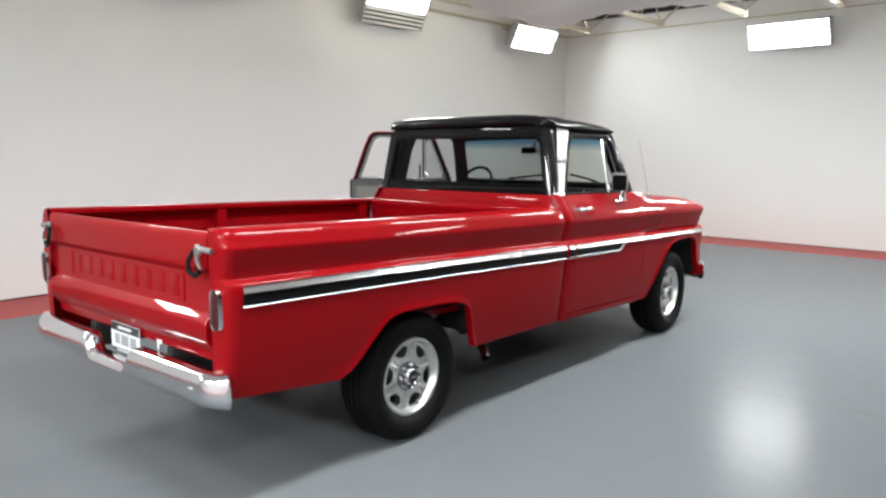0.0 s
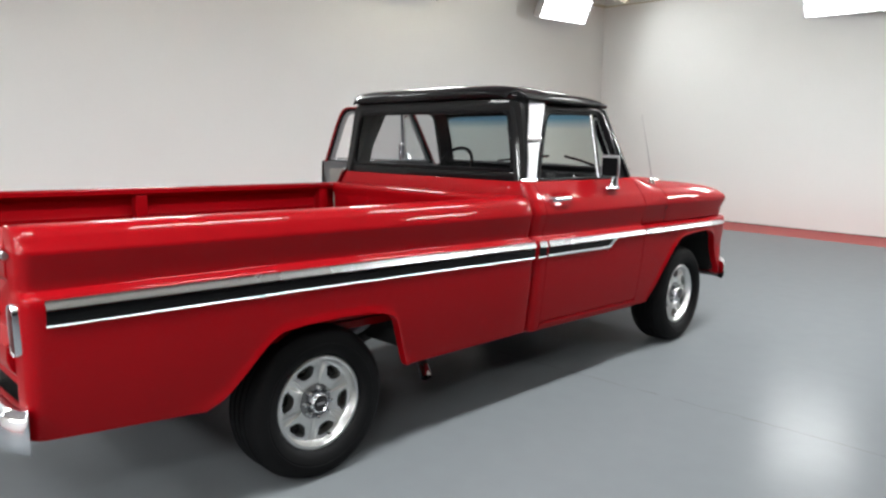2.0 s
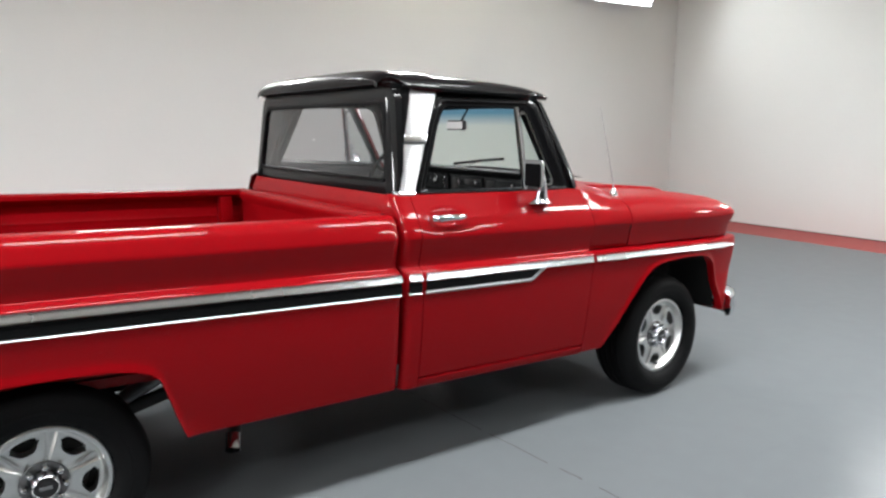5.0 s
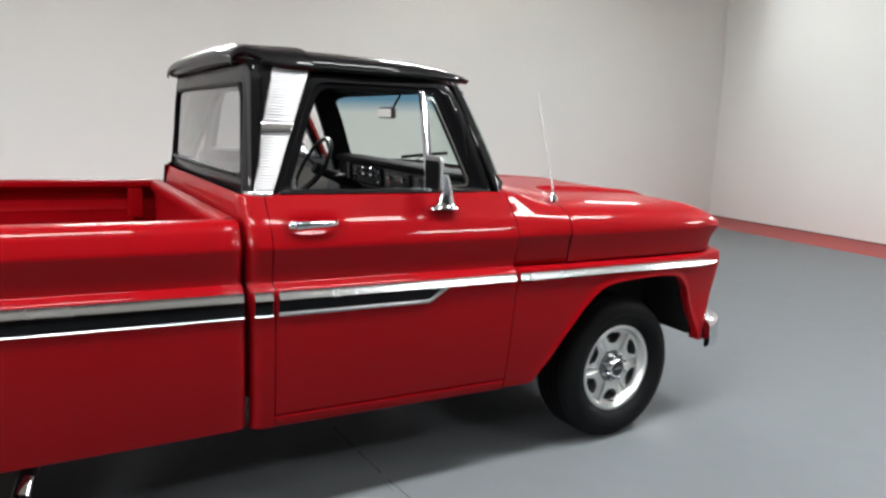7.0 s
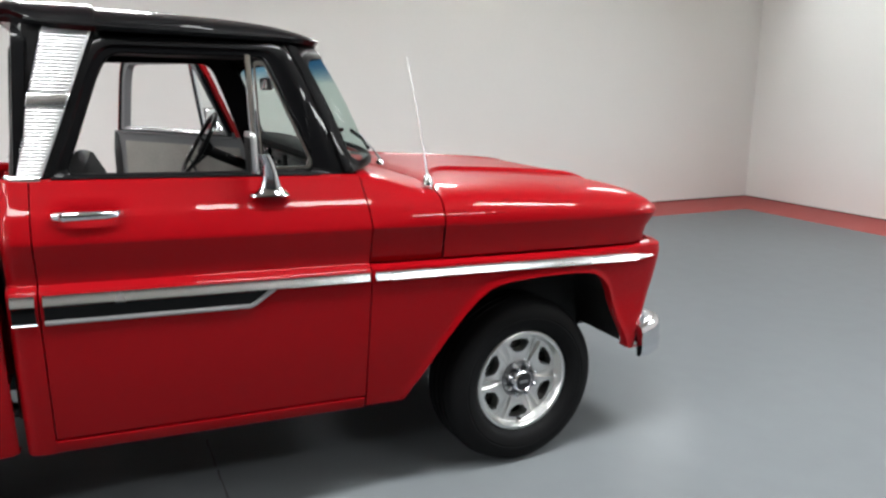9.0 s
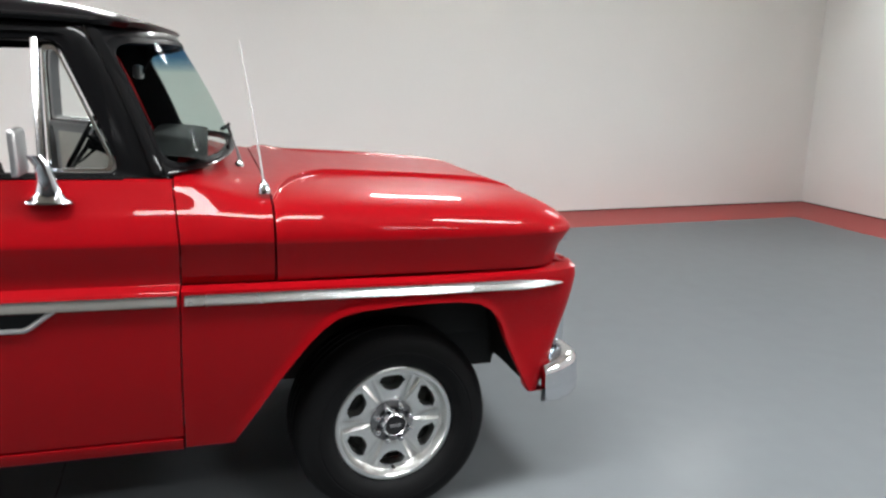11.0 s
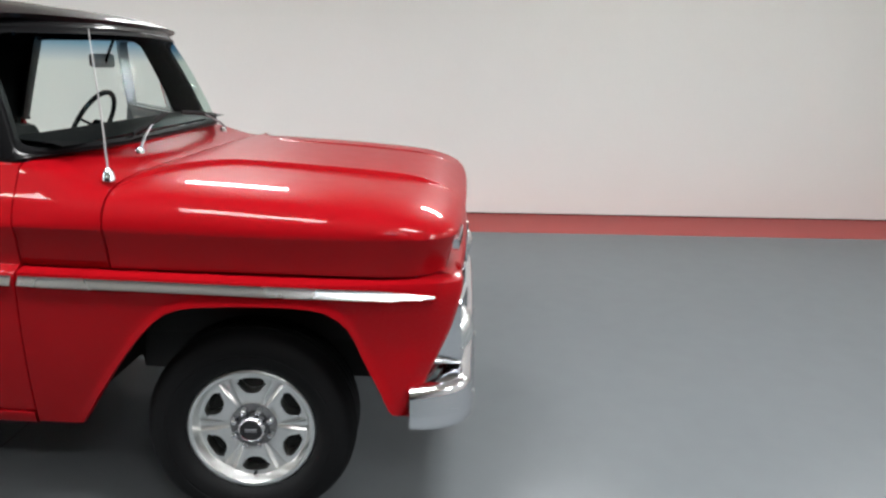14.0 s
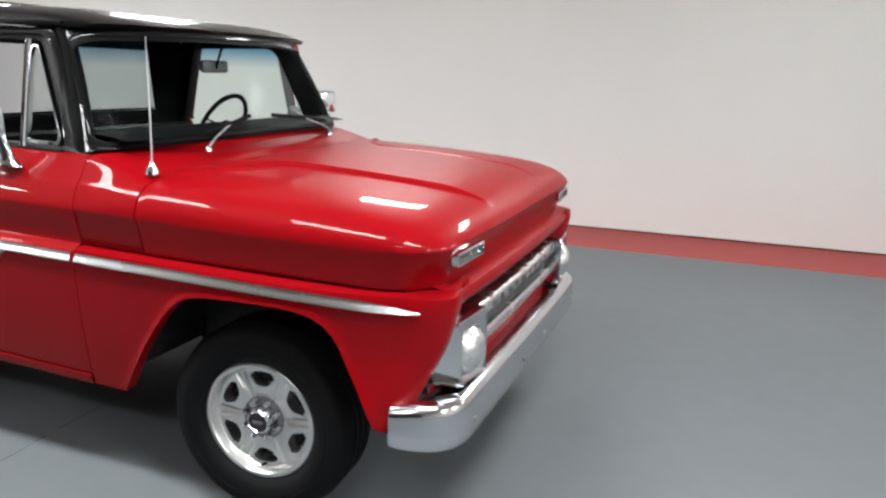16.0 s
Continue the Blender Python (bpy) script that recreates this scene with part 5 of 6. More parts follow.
def grille():
    """Bright grille: a broad bar with plain marks, a slotted band, a lower bar and square lamp surrounds."""
    bm = bmesh.new()
    grid(bm, [[(x, front_line(x, d), z) for d, z in ((0.06, 0.878), (0.012, 0.879), (0.004, 0.874), (0.0, 0.866), (0.002, 0.828), (0.010, 0.820), (0.05, 0.818))] for x in span(-0.575, 0.575, 24)])
    root = part("grille", bm, BRIGHT, truck, "bright metal grille between square lamp surrounds")
    for i in range(9):
        x = 0.38 - i * 0.095
        bm = bmesh.new()
        rows = [[(x + dx, front_line(x + dx, -0.003), z) for dx in (-0.010, 0.010)] for z in (0.832, 0.860)]
        grid(bm, rows)
        bmesh.ops.solidify(bm, geom=bm.faces[:], thickness=0.003)
        part("plain_mark", bm, INK, root, "small black bar on the grille")
    bm = bmesh.new()
    grid(bm, [[(x, front_line(x, d), z) for d, z in ((0.05, 0.774), (0.006, 0.772), (0.0, 0.764), (0.0, 0.734), (0.008, 0.724), (0.05, 0.722))] for x in span(-0.575, 0.575, 24)])
    part("lower_bar", bm, BRIGHT, root, "bright lower grille bar")
    for z in (0.783, 0.796, 0.809):
        bm = bmesh.new()
        grid(bm, [[(x, front_line(x, d), z + o) for d, o in ((0.05, 0.003), (0.018, 0.003), (0.015, 0.0), (0.018, -0.003), (0.05, -0.003))] for x in span(-0.57, 0.57, 20)])
        part("slat", bm, HOUSING, root)
    for i in range(39):
        x = -0.57 + i * 0.03
        bm = bmesh.new()
        box(bm, x - 0.002, x + 0.002, front_line(x, 0.05), front_line(x, 0.022), 0.774, 0.818)
        part("upright_fin", bm, HOUSING, root)
    for s in (-1, 1):
        cx, cz = s * 0.668, 0.768
        out = rounded([(-0.105, -0.104), (0.105, -0.104), (0.105, 0.128), (-0.105, 0.128)], 0.018, 6)

        def ring(k, y, wide=0.0):
            return [(cx + u * k + (s * wide if u * s > 0 else 0), y - 0.10 * s * u * k, cz + v * k) for u, v in out]

        def circ(r, y):
            return [(cx + r * math.cos(math.atan2(v, u)), y - 0.10 * s * r * math.cos(math.atan2(v, u)), cz - 0.004 + r * math.sin(math.atan2(v, u))) for u, v in out]

        bm = bmesh.new()
        grid(bm, [ring(0.98, 3.870, 0.020), ring(1.0, 3.948), ring(0.985, 3.958), ring(0.95, 3.960), circ(0.094, 3.950), circ(0.090, 3.930)], True)
        bez = part("lamp_surround", bm, CHROME, root, "square chrome headlamp surround", sharp=45)
        bm = bmesh.new()
        lathe(bm, [(-0.02, 0.092), (-0.006, 0.091), (-0.004, 0.086), (-0.012, 0.084)], (cx, 3.956, cz - 0.004), 32, "y", 1, False)
        for v in bm.verts:
            v.co.y -= 0.10 * s * (v.co.x - cx)
        part("lamp_ring", bm, BRIGHT, bez, "bright ring round the headlamp")
        bm = bmesh.new()
        lathe(bm, [(-0.02, 0.084), (0.0, 0.083), (0.016, 0.074), (0.030, 0.054), (0.038, 0.028), (0.040, 0.001)], (cx, 3.950, cz - 0.004), 32, "y", 1, False)
        for v in bm.verts:
            v.co.y -= 0.10 * s * (v.co.x - cx)
        part("headlamp_glass", bm, LENS_CLEAR, bez, "round ribbed headlamp glass")


grille()


def front_bumper():
    def face(x):
        a = abs(x)
        if a < 0.78:
            return 3.982 - 0.008 * (a / 0.78) ** 2, math.copysign(0.04 * a, x), 1.0
        t = (a - 0.78) / 0.18
        ang = math.radians(3 + 87 * min(1.0, t) ** 0.8)
        return 3.974 - 0.192 * t**2.9 - 0.010 * t, math.copysign(math.sin(ang), x), math.cos(ang)

    prof = [(-0.05, 0.492), (-0.015, 0.487), (0.006, 0.493), (0.017, 0.508), (0.021, 0.540), (0.021, 0.555), (0.016, 0.572), (0.016, 0.618), (0.010, 0.638), (-0.002, 0.650), (-0.022, 0.654), (-0.06, 0.653), (-0.10, 0.648)]
    xs = span(-0.955, -0.78, 24)[:-1] + span(-0.78, 0.78, 22)[:-1] + span(0.78, 0.955, 24)
    b = bar_bumper("front_bumper", (0.88, 0.957), xs, face, prof, None, "wrapped chrome front bumper")
    for x in (-0.74, -0.17, 0.17, 0.74):
        bm = bmesh.new()
        lathe(bm, [(0, 0.010), (0.004, 0.009), (0.006, 0.002)], (x, face(x)[0] + 0.019, 0.555), 12, "y", 1, True)
        part("bolt", bm, STEEL, b)
    for s in (-1, 1):
        bm = bmesh.new()
        box(bm, s * 0.42 - 0.025, s * 0.42 + 0.025, 3.70, 3.96, 0.58, 0.64, 0.006)
        part("bumper_bracket", bm, UNDER, b)


front_bumper()


def windscreen():
    """Curved windscreen with a wide black seal, black front pillars and header."""

    def at(u, v, d=0.0):
        # u -1..1 across, v 0..1 up
        w = 0.874 - 0.112 * v
        x = u * w
        zb = 1.352 + 0.028 * (1 - u * u)
        zt = 1.770 + 0.020 * (1 - u * u)
        yb = 2.762 - 0.120 * u**2 - 0.110 * abs(u) ** 5
        yt = 2.560 - 0.100 * u**2 - 0.095 * abs(u) ** 5
        return (x, yb + (yt - yb) * v + 0.012 * math.sin(math.pi * v) + d, zb + (zt - zb) * v)

    def outline(mu, m0, m1, r, k=9):
        pts = rounded([(-1 + mu, m0), (1 - mu, m0), (1 - mu, 1 - m1), (-1 + mu, 1 - m1)], r, 7)
        out = []
        for i, p in enumerate(pts):
            q = pts[(i + 1) % len(pts)]
            steps = 12 if abs(p[0] - q[0]) > 0.5 else 5 if abs(p[1] - q[1]) > 0.3 else 1
            for j in range(steps):
                out.append((p[0] + (q[0] - p[0]) * j / steps, p[1] + (q[1] - p[1]) * j / steps))
        return out

    # black surround with thickness
    o0, o1, o2, o3 = outline(-0.005, -0.012, -0.06, 0.02), outline(0.004, 0.004, 0.030, 0.10), outline(0.009, 0.030, 0.060, 0.11), outline(0.014, 0.058, 0.090, 0.12)
    bm = bmesh.new()
    grid(bm, [[at(u, v, -0.022) for u, v in o0], [at(u, v, -0.004) for u, v in o0], [at(u, v, 0.006) for u, v in o1], [at(u, v, -0.002) for u, v in o2], [at(u, v, -0.028) for u, v in o2], [at(u, v, -0.022) for u, v in o0]], True)
    fr = part("windscreen_frame", bm, BLACK, truck, "black windscreen frame and front pillars", sharp=60)
    bm = bmesh.new()
    grid(bm, [[at(u, v, 0.0) for u, v in o1], [at(u, v, 0.010) for u, v in o2], [at(u, v, 0.006) for u, v in o3], [at(u, v, -0.006) for u, v in o3]], True)
    part("windscreen_seal", bm, GASKET, fr, "wide black rubber windscreen seal")
    bm = bmesh.new()
    rows = [[at(u, v, 0.001) for u in span(-0.99, 0.99, 28)] for v in span(0.045, 0.925, 10)]
    grid(bm, rows)
    g = part("windscreen", bm, SCREEN, fr, "curved clear windscreen with a blue shade band")
    g.visible_shadow = False
    # outer pillar skins joining frame to door
    for s in (-1, 1):
        bm = bmesh.new()
        rows = []
        for i in range(9):
            v = i / 8
            p = Vector(at(s * 1.0, v, 0))
            z = p.z
            yd = min(2.548 - (z - 1.338) * 0.478, p.y - 0.006)
            rows.append([(s * (belt_x(z) - 0.05), yd - 0.002, z), (s * (belt_x(z) + 0.002), yd + 0.004, z), (s * (belt_x(z) - 0.002), (yd + p.y) / 2 + 0.02, z), (p.x, p.y + 0.006, z), (p.x * 0.95, p.y + 0.012, z)])
        grid(bm, rows)
        part("front_pillar", bm, BLACK, fr, "black front pillar")
    # wipers
    for s in (-1, 1):
        bm = bmesh.new()
        lathe(bm, [(0, 0.016), (0.012, 0.015), (0.020, 0.010), (0.024, 0.003)], (s * 0.47 + 0.02, 2.765, 1.338), 14, "z", 1, True)
        w = part("wiper", bm, CHROME, truck, "chrome windscreen wiper")
        base = Vector((s * 0.47 + 0.02, 2.77, 1.355))
        tip = Vector(at(0.34, 0.16, 0.022)) if s > 0 else Vector(at(-0.30, 0.13, 0.022))
        if s < 0:
            base = Vector((-0.47, 2.77, 1.355))
        bm = bmesh.new()
        tube(bm, [base, base + (tip - base) * 0.3 + Vector((0, 0, 0.010)), tip], [0.006, 0.0045, 0.003], 6)
        part("wiper_arm", bm, STEEL, w)
        bm = bmesh.new()
        a, b = (at(0.52, 0.075, 0.016), at(0.20, 0.20, 0.016)) if s > 0 else (at(0.02, 0.19, 0.016), at(-0.56, 0.085, 0.016))
        mid = tuple((Vector(a) + Vector(b)) / 2 + Vector((0, 0.012, 0.004)))
        tube(bm, [a, mid, b], 0.006, 6, flat=1.6)
        part("wiper_blade", bm, GASKET, w, "black wiper blade")


windscreen()


def aerial():
    bm = bmesh.new()
    lathe(bm, [(0, 0.022), (0.010, 0.022), (0.022, 0.018), (0.034, 0.016), (0.040, 0.009), (0.05, 0.006)], (0.862, 2.825, 1.288), 16, "z", 1, True)
    a = part("aerial", bm, CHROME, truck, "chrome whip aerial on the cowl")
    bm = bmesh.new()
    tube(bm, [(0.862, 2.825, 1.33), (0.835, 2.808, 1.50), (0.792, 2.774, 1.755)], [0.0036, 0.0028, 0.0013], 6)
    part("mast", bm, SATIN, a, "thin grey metal mast")


aerial()


def door_jamb():
    """Red painted edge of the open driver's doorway, up to the belt line."""
    bm = bmesh.new()
    rows = []
    for i in range(9):
        z = 0.62 + (1.335 - 0.62) * i / 8
        rows.append([(-0.86, 2.545, z), (-0.80, 2.55, z), (-0.78, 2.60, z)])
    grid(bm, rows)
    part("door_jamb", bm, RED, truck, "red painted door jamb of the open doorway")


door_jamb()


# ---- inside the cab ----
def interior():
    bm = bmesh.new()
    prof = [(2.66, 1.392), (2.60, 1.402), (2.50, 1.410), (2.45, 1.408), (2.425, 1.400), (2.418, 1.386), (2.430, 1.372), (2.446, 1.362), (2.452, 1.24), (2.44, 1.10), (2.42, 1.08), (2.50, 1.06), (2.60, 1.06)]
    grid(bm, [[(x, y, z) for y, z in prof] for x in span(-0.80, 0.80, 20)])
    dash = part("dashboard", bm, DARKTRIM, truck, "black dashboard with a cluster of round dials")
    bm = bmesh.new()
    box(bm, -0.66, 0.72, 2.440, 2.450, 1.225, 1.366, 0.004)
    part("dash_face", bm, DASHGREY, dash, "dark grey pressed metal dash face")
    for x0, x1, z0, z1 in ((-0.09, -0.03, 1.255, 1.345), (0.245, 0.315, 1.255, 1.345)):
        bm = bmesh.new()
        box(bm, x0, x1, 2.434, 2.442, z0, z1, 0.003)
        part("dark_slot", bm, DIAL, dash)
    bm = bmesh.new()
    out = rounded([(-0.58, 1.245), (-0.12, 1.245), (-0.12, 1.370), (-0.58, 1.370)], 0.03, 5)
    grid(bm, [[(u, 2.46, v) for u, v in out], [(u, 2.425, v) for u, v in out], [(-0.35 + (u + 0.35) * 0.95, 2.425, 1.307 + (v - 1.307) * 0.88) for u, v in out], [(-0.35 + (u + 0.35) * 0.95, 2.448, 1.307 + (v - 1.307) * 0.88) for u, v in out]], True)
    part("dial_surround", bm, DARKTRIM, dash, "black dial surround")
    for x, z, r in ((-0.51, 1.330, 0.030), (-0.41, 1.320, 0.045), (-0.30, 1.320, 0.045), (-0.20, 1.330, 0.032), (-0.52, 1.275, 0.024), (-0.19, 1.270, 0.024)):
        bm = bmesh.new()
        lathe(bm, [(0, r), (0.014, r), (0.016, r * 0.9), (0.008, r * 0.86)], (x, 2.446, z), 20, "y", -1)
        ring = part("dial_ring", bm, CHROME, dash)
        bm = bmesh.new()
        lathe(bm, [(0.004, r * 0.86), (0.005, r * 0.3), (0.005, 0.001)], (x, 2.446, z), 20, "y", -1)
        part("dial_face", bm, DIALFACE, ring)
        bm = bmesh.new()
        box(bm, x - 0.002, x + 0.002, 2.437, 2.440, z, z + r * 0.7)
        part("needle", bm, INK, ring)
    bm = bmesh.new()
    box(bm, 0.0, 0.22, 2.420, 2.46, 1.285, 1.360, 0.008)
    radio = part("radio", bm, DASHGREY, dash, "grey radio with two knobs")
    for x in (0.025, 0.195):
        bm = bmesh.new()
        lathe(bm, [(0, 0.014), (0.02, 0.012), (0.022, 0.002)], (x, 2.42, 1.323), 14, "y", -1, True)
        part("knob", bm, CHROME, radio)
    bm = bmesh.new()
    box(bm, 0.06, 0.16, 2.415, 2.43, 1.307, 1.343, 0.003)
    part("radio_dial", bm, DIAL, radio)
    bm = bmesh.new()
    box(bm, 0.34, 0.68, 2.425, 2.46, 1.215, 1.355, 0.012)
    glove = part("glove_box_door", bm, DASHGREY, dash, "dark grey glove box door")
    bm = bmesh.new()
    lathe(bm, [(0, 0.012), (0.014, 0.011), (0.016, 0.002)], (0.51, 2.425, 1.330), 12, "y", -1, True)
    part("lock_button", bm, CHROME, glove)
    for x, z in ((0.02, 1.235), (0.09, 1.235), (0.16, 1.235), (0.24, 1.235)):
        bm = bmesh.new()
        lathe(bm, [(0, 0.012), (0.018, 0.010), (0.020, 0.002)], (x, 2.447, z), 12, "y", -1, True)
        part("knob", bm, CHROME, dash)
    # steering wheel and column
    c = Vector((-0.405, 2.15, 1.355))
    ax = Vector((0, -0.88, 0.47)).normalized()
    e1, e2 = Vector((1, 0, 0)), ax.cross(Vector((1, 0, 0))).normalized()
    R = 0.172
    bm = bmesh.new()
    rings = []
    for i in range(40):
        t = 2 * math.pi * i / 40
        d = e1 * math.cos(t) + e2 * math.sin(t)
        rings.append([c + d * (R + 0.013 * math.cos(a)) + ax * 0.011 * math.sin(a) for a in (2 * math.pi * k / 8 for k in range(8))])
    rings.append(rings[0])
    grid(bm, rings, True)
    wheel = part("steering_wheel", bm, BLACK, truck, "black two-spoke steering wheel")
    for t in (15, 165, 270):
        d = e1 * math.cos(radians(t)) + e2 * math.sin(radians(t))
        bm = bmesh.new()
        tube(bm, [c - ax * 0.045 + d * 0.03, c - ax * 0.03 + d * 0.10, c + d * (R - 0.004)], [0.016, 0.012, 0.010], 8, flat=0.5)
        part("spoke", bm, DARKTRIM, wheel)
    bm = bmesh.new()
    tube(bm, [c - ax * 0.005, c - ax * 0.03, c - ax * 0.06, c - ax * 0.30], [0.030, 0.038, 0.030, 0.026], 14)
    part("column", bm, DARKTRIM, wheel, "black steering column")
    bm = bmesh.new()
    tube(bm, [c - ax * 0.12, c - ax * 0.12 + Vector((0.20, 0.0, 0.03))], 0.006, 6)
    part("shift_lever", bm, CHROME, wheel)
    # bench seat
    bm = bmesh.new()
    prof = [(1.60, 0.80), (1.595, 1.29), (1.605, 1.318), (1.63, 1.326), (1.668, 1.312), (1.72, 1.20), (1.77, 0.98), (1.80, 0.97), (2.14, 0.985), (2.19, 0.965), (2.21, 0.92), (2.19, 0.80)]
    rows = []
    for x in span(-0.74, 0.74, 24):
        e = max(0.0, (abs(x) - 0.69) / 0.05)
        k = 0.035 * (1 - math.sqrt(max(0, 1 - e * e)))
        rows.append([(x, 1.9 + (y - 1.9) * (1 - k), 1.0 + (z - 1.0) * (1 - k) + 0.004 * math.cos(x * 42) * (1 if z > 0.9 else 0)) for y, z in prof])
    grid(bm, rows)
    for r in (rows[0], rows[-1]):
        bm.faces.new([bm.verts.new(p) for p in r])
    part("bench_seat", bm, DARKTRIM, truck, "dark grey vinyl bench seat")
    bm = bmesh.new()
    box(bm, -0.80, 0.80, 1.45, 2.75, 0.60, 0.63)
    grid(bm, [[(x, 2.62, z) for z in (0.63, 1.30)] for x in (-0.8, 0.8)])
    part("cab_floor", bm, UNDER, truck, "black cab floor")
    bm = bmesh.new()
    rows = [[(x, 1.535 + (z - 1.335) * 0.1, z) for x in span(-0.79, 0.79, 6)] for z in (0.62, 1.0, 1.335)]
    grid(bm, rows)
    part("inner_back_panel", bm, DARKTRIM, truck, "dark inner back panel")
    # mirror
    bm = bmesh.new()
    box(bm, -0.110, 0.070, 2.400, 2.428, 1.625, 1.680, 0.012)
    m = part("rear_view_mirror", bm, STEEL, truck, "chrome-backed rear-view mirror on a black stalk")
    bm = bmesh.new()
    grid(bm, [[(x, 2.3985, z) for z in (1.632, 1.673)] for x in (-0.102, 0.062)])
    part("mirror_glass", bm, MIRROR, m)
    bm = bmesh.new()
    tube(bm, [(-0.02, 2.425, 1.645), (-0.01, 2.45, 1.69), (0.0, 2.49, 1.765)], 0.006, 6)
    part("stalk", bm, DARKTRIM, m)
    for s in (-1, 1):
        # padded corner between the rear window and the doorway, deeper on the driver's side
        wide = 0.40 if s > 0 else 1.0
        bm = bmesh.new()
        rows = []
        for z, y in ((1.25, 1.505), (1.34, 1.525), (1.50, 1.575), (1.66, 1.640), (1.72, 1.690), (1.76, 1.76)):
            x = belt_x(max(z, 1.31)) - 0.012
            rows.append([(s * (x - 0.004), y + 0.006, z), (s * (x - 0.03), y + 0.018, z), (s * (x - 0.09 * wide), y + 0.004, z), (s * (x - 0.17 * wide), min(y, 1.53 + (z - 1.335) * 0.10) + 0.012, z), (s * (x - 0.23 * wide), 1.505 + (z - 1.335) * 0.13, z)])
        grid(bm, rows)
        part("pillar_lining", bm, DARKTRIM, truck, "dark padded corner lining")
    # header and front pillar round the open doorway
    outer = rounded([(1.48, 1.20), (1.575, 1.60), (1.65, 1.80), (2.34, 1.795), (2.46, 1.58), (2.56, 1.30)], [0.01, 0.12, 0.08, 0.05, 0.10, 0.01], 6)
    inner = rounded([(1.505, 1.20), (1.600, 1.56), (1.685, 1.742), (2.262, 1.752), (2.345, 1.545), (2.430, 1.30)], [0.01, 0.12, 0.12, 0.06, 0.10, 0.01], 6)
    bm = bmesh.new()
    rows = [[(-(belt_x(max(v, 1.31)) - d), u, v) for u, v in pts] for pts, d in ((outer, 0.012), (inner, 0.010), (inner, 0.045), (outer, 0.050))]
    for r in rows:
        r.reverse()
    grid(bm, rows)
    part("doorway_frame", bm, BLACK, truck, "black painted frame of the open doorway")


interior()


# ---- running gear ----
def wheel(x_face, y, s, turn=0.0, spin=0.0):
    """Tyre with ribbed tread, six-window alloy rim, nuts and a black centre cap."""
    root = new("wheel")
    root.parent = truck
    root["label"] = "black tyre on a polished six-window alloy wheel"
    R = 0.358
    bm = bmesh.new()
    prof = [(-0.205, 0.205), (-0.225, 0.222), (-0.238, 0.262), (-0.240, 0.290), (-0.228, 0.322), (-0.205, 0.342), (-0.185, 0.349)]
    for g in (-0.165, -0.125, -0.085, -0.045):
        prof += [(g - 0.006, R), (g - 0.004, R - 0.008), (g + 0.004, R - 0.008), (g + 0.006, R)]
    prof += [(-0.015, 0.349), (0.004, 0.342), (0.020, 0.324), (0.028, 0.300), (0.030, 0.285), (0.0275, 0.282), (0.030, 0.277), (0.027, 0.255), (0.016, 0.236), (0.002, 0.224), (-0.012, 0.214)]
    lathe(bm, prof, (0, 0, 0), 72, "x", s)
    part("tyre", bm, RUBBER, root, "black ribbed tyre", rake=False, sharp=30)
    # rim face

    def depth(r):
        return curve([(0.045, -0.046), (0.060, -0.048), (0.072, -0.040), (0.085, -0.036), (0.12, -0.034), (0.165, -0.036), (0.185, -0.037), (0.193, -0.028), (0.199, -0.004), (0.204, 0.0), (0.215, 0.0), (0.219, -0.004)], r)

    HW = radians(16.5)
    bm = bmesh.new()
    cols = []
    per = 26
    for k in range(6):
        base = math.pi / 2 + k * math.pi / 3 + spin
        for j in range(per):
            a = -math.pi / 6 + math.pi / 3 * j / per
            q = abs(a) / HW
            if q < 1:
                rin = 0.120 + 0.042 * (1 - math.sqrt(1 - q**2.6))
                rout = 0.176 - 0.014 * q**8
            else:
                rin = rout = 0.162
            cols.append((base + a, rin, rout, q < 1))
    n = len(cols)
    inner_rs, outer_rs = [0.0, 0.1, 0.22, 0.45, 0.7, 0.88, 1.0], [0.0, 0.12, 0.3, 0.42, 0.54, 0.60, 0.68, 0.86, 0.96, 1.0]

    def pt(a, r, extra=0.0):
        # each spoke carries a shallow groove that widens outwards
        da = (a - spin - math.pi / 2 + math.pi / 6) % (math.pi / 3) - math.pi / 6
        off = abs(abs(da) - math.pi / 6) * r
        wide = 0.004 + 0.15 * max(0.0, r - 0.09)
        groove = -0.007 * math.exp(-(off / wide) ** 4) if 0.09 < r < 0.188 else 0.0
        ridge = 0.003 * math.exp(-((off - wide - 0.005) / 0.004) ** 2) if 0.09 < r < 0.185 else 0.0
        return (s * (depth(r) + extra + groove + ridge), r * math.cos(a), r * math.sin(a))

    inr, outr = [], []
    for a, rin, rout, _ in cols:
        inr.append([pt(a, 0.045 + (rin - 0.045) * t) for t in inner_rs])
        outr.append([pt(a, rout + (0.219 - rout) * t) for t in outer_rs])
    for i in range(n):
        j = (i + 1) % n
        for src in (inr, outr):
            A, B = src[i], src[j]
            for t in range(len(A) - 1):
                vs = [bm.verts.new(p) for p in (A[t], A[t + 1], B[t + 1], B[t])]
                bm.faces.new(vs)
        if cols[i][3] or cols[j][3]:
            for edge in (inr, outr):
                k = -1 if edge is inr else 0
                p, q = edge[i][k], edge[j][k]
                vs = [bm.verts.new(v) for v in (p, q, (q[0] - s * 0.05, q[1], q[2]), (p[0] - s * 0.05, p[1], p[2]))]
                bm.faces.new(vs)
    bmesh.ops.remove_doubles(bm, verts=bm.verts, dist=2e-4)
    rim = part("rim", bm, ALLOY, root, "polished six-window alloy rim", rake=False, sharp=35)
    bm = bmesh.new()
    lathe(bm, [(-0.004, 0.219), (-0.015, 0.213), (-0.20, 0.205)], (0, 0, 0), 48, "x", s)
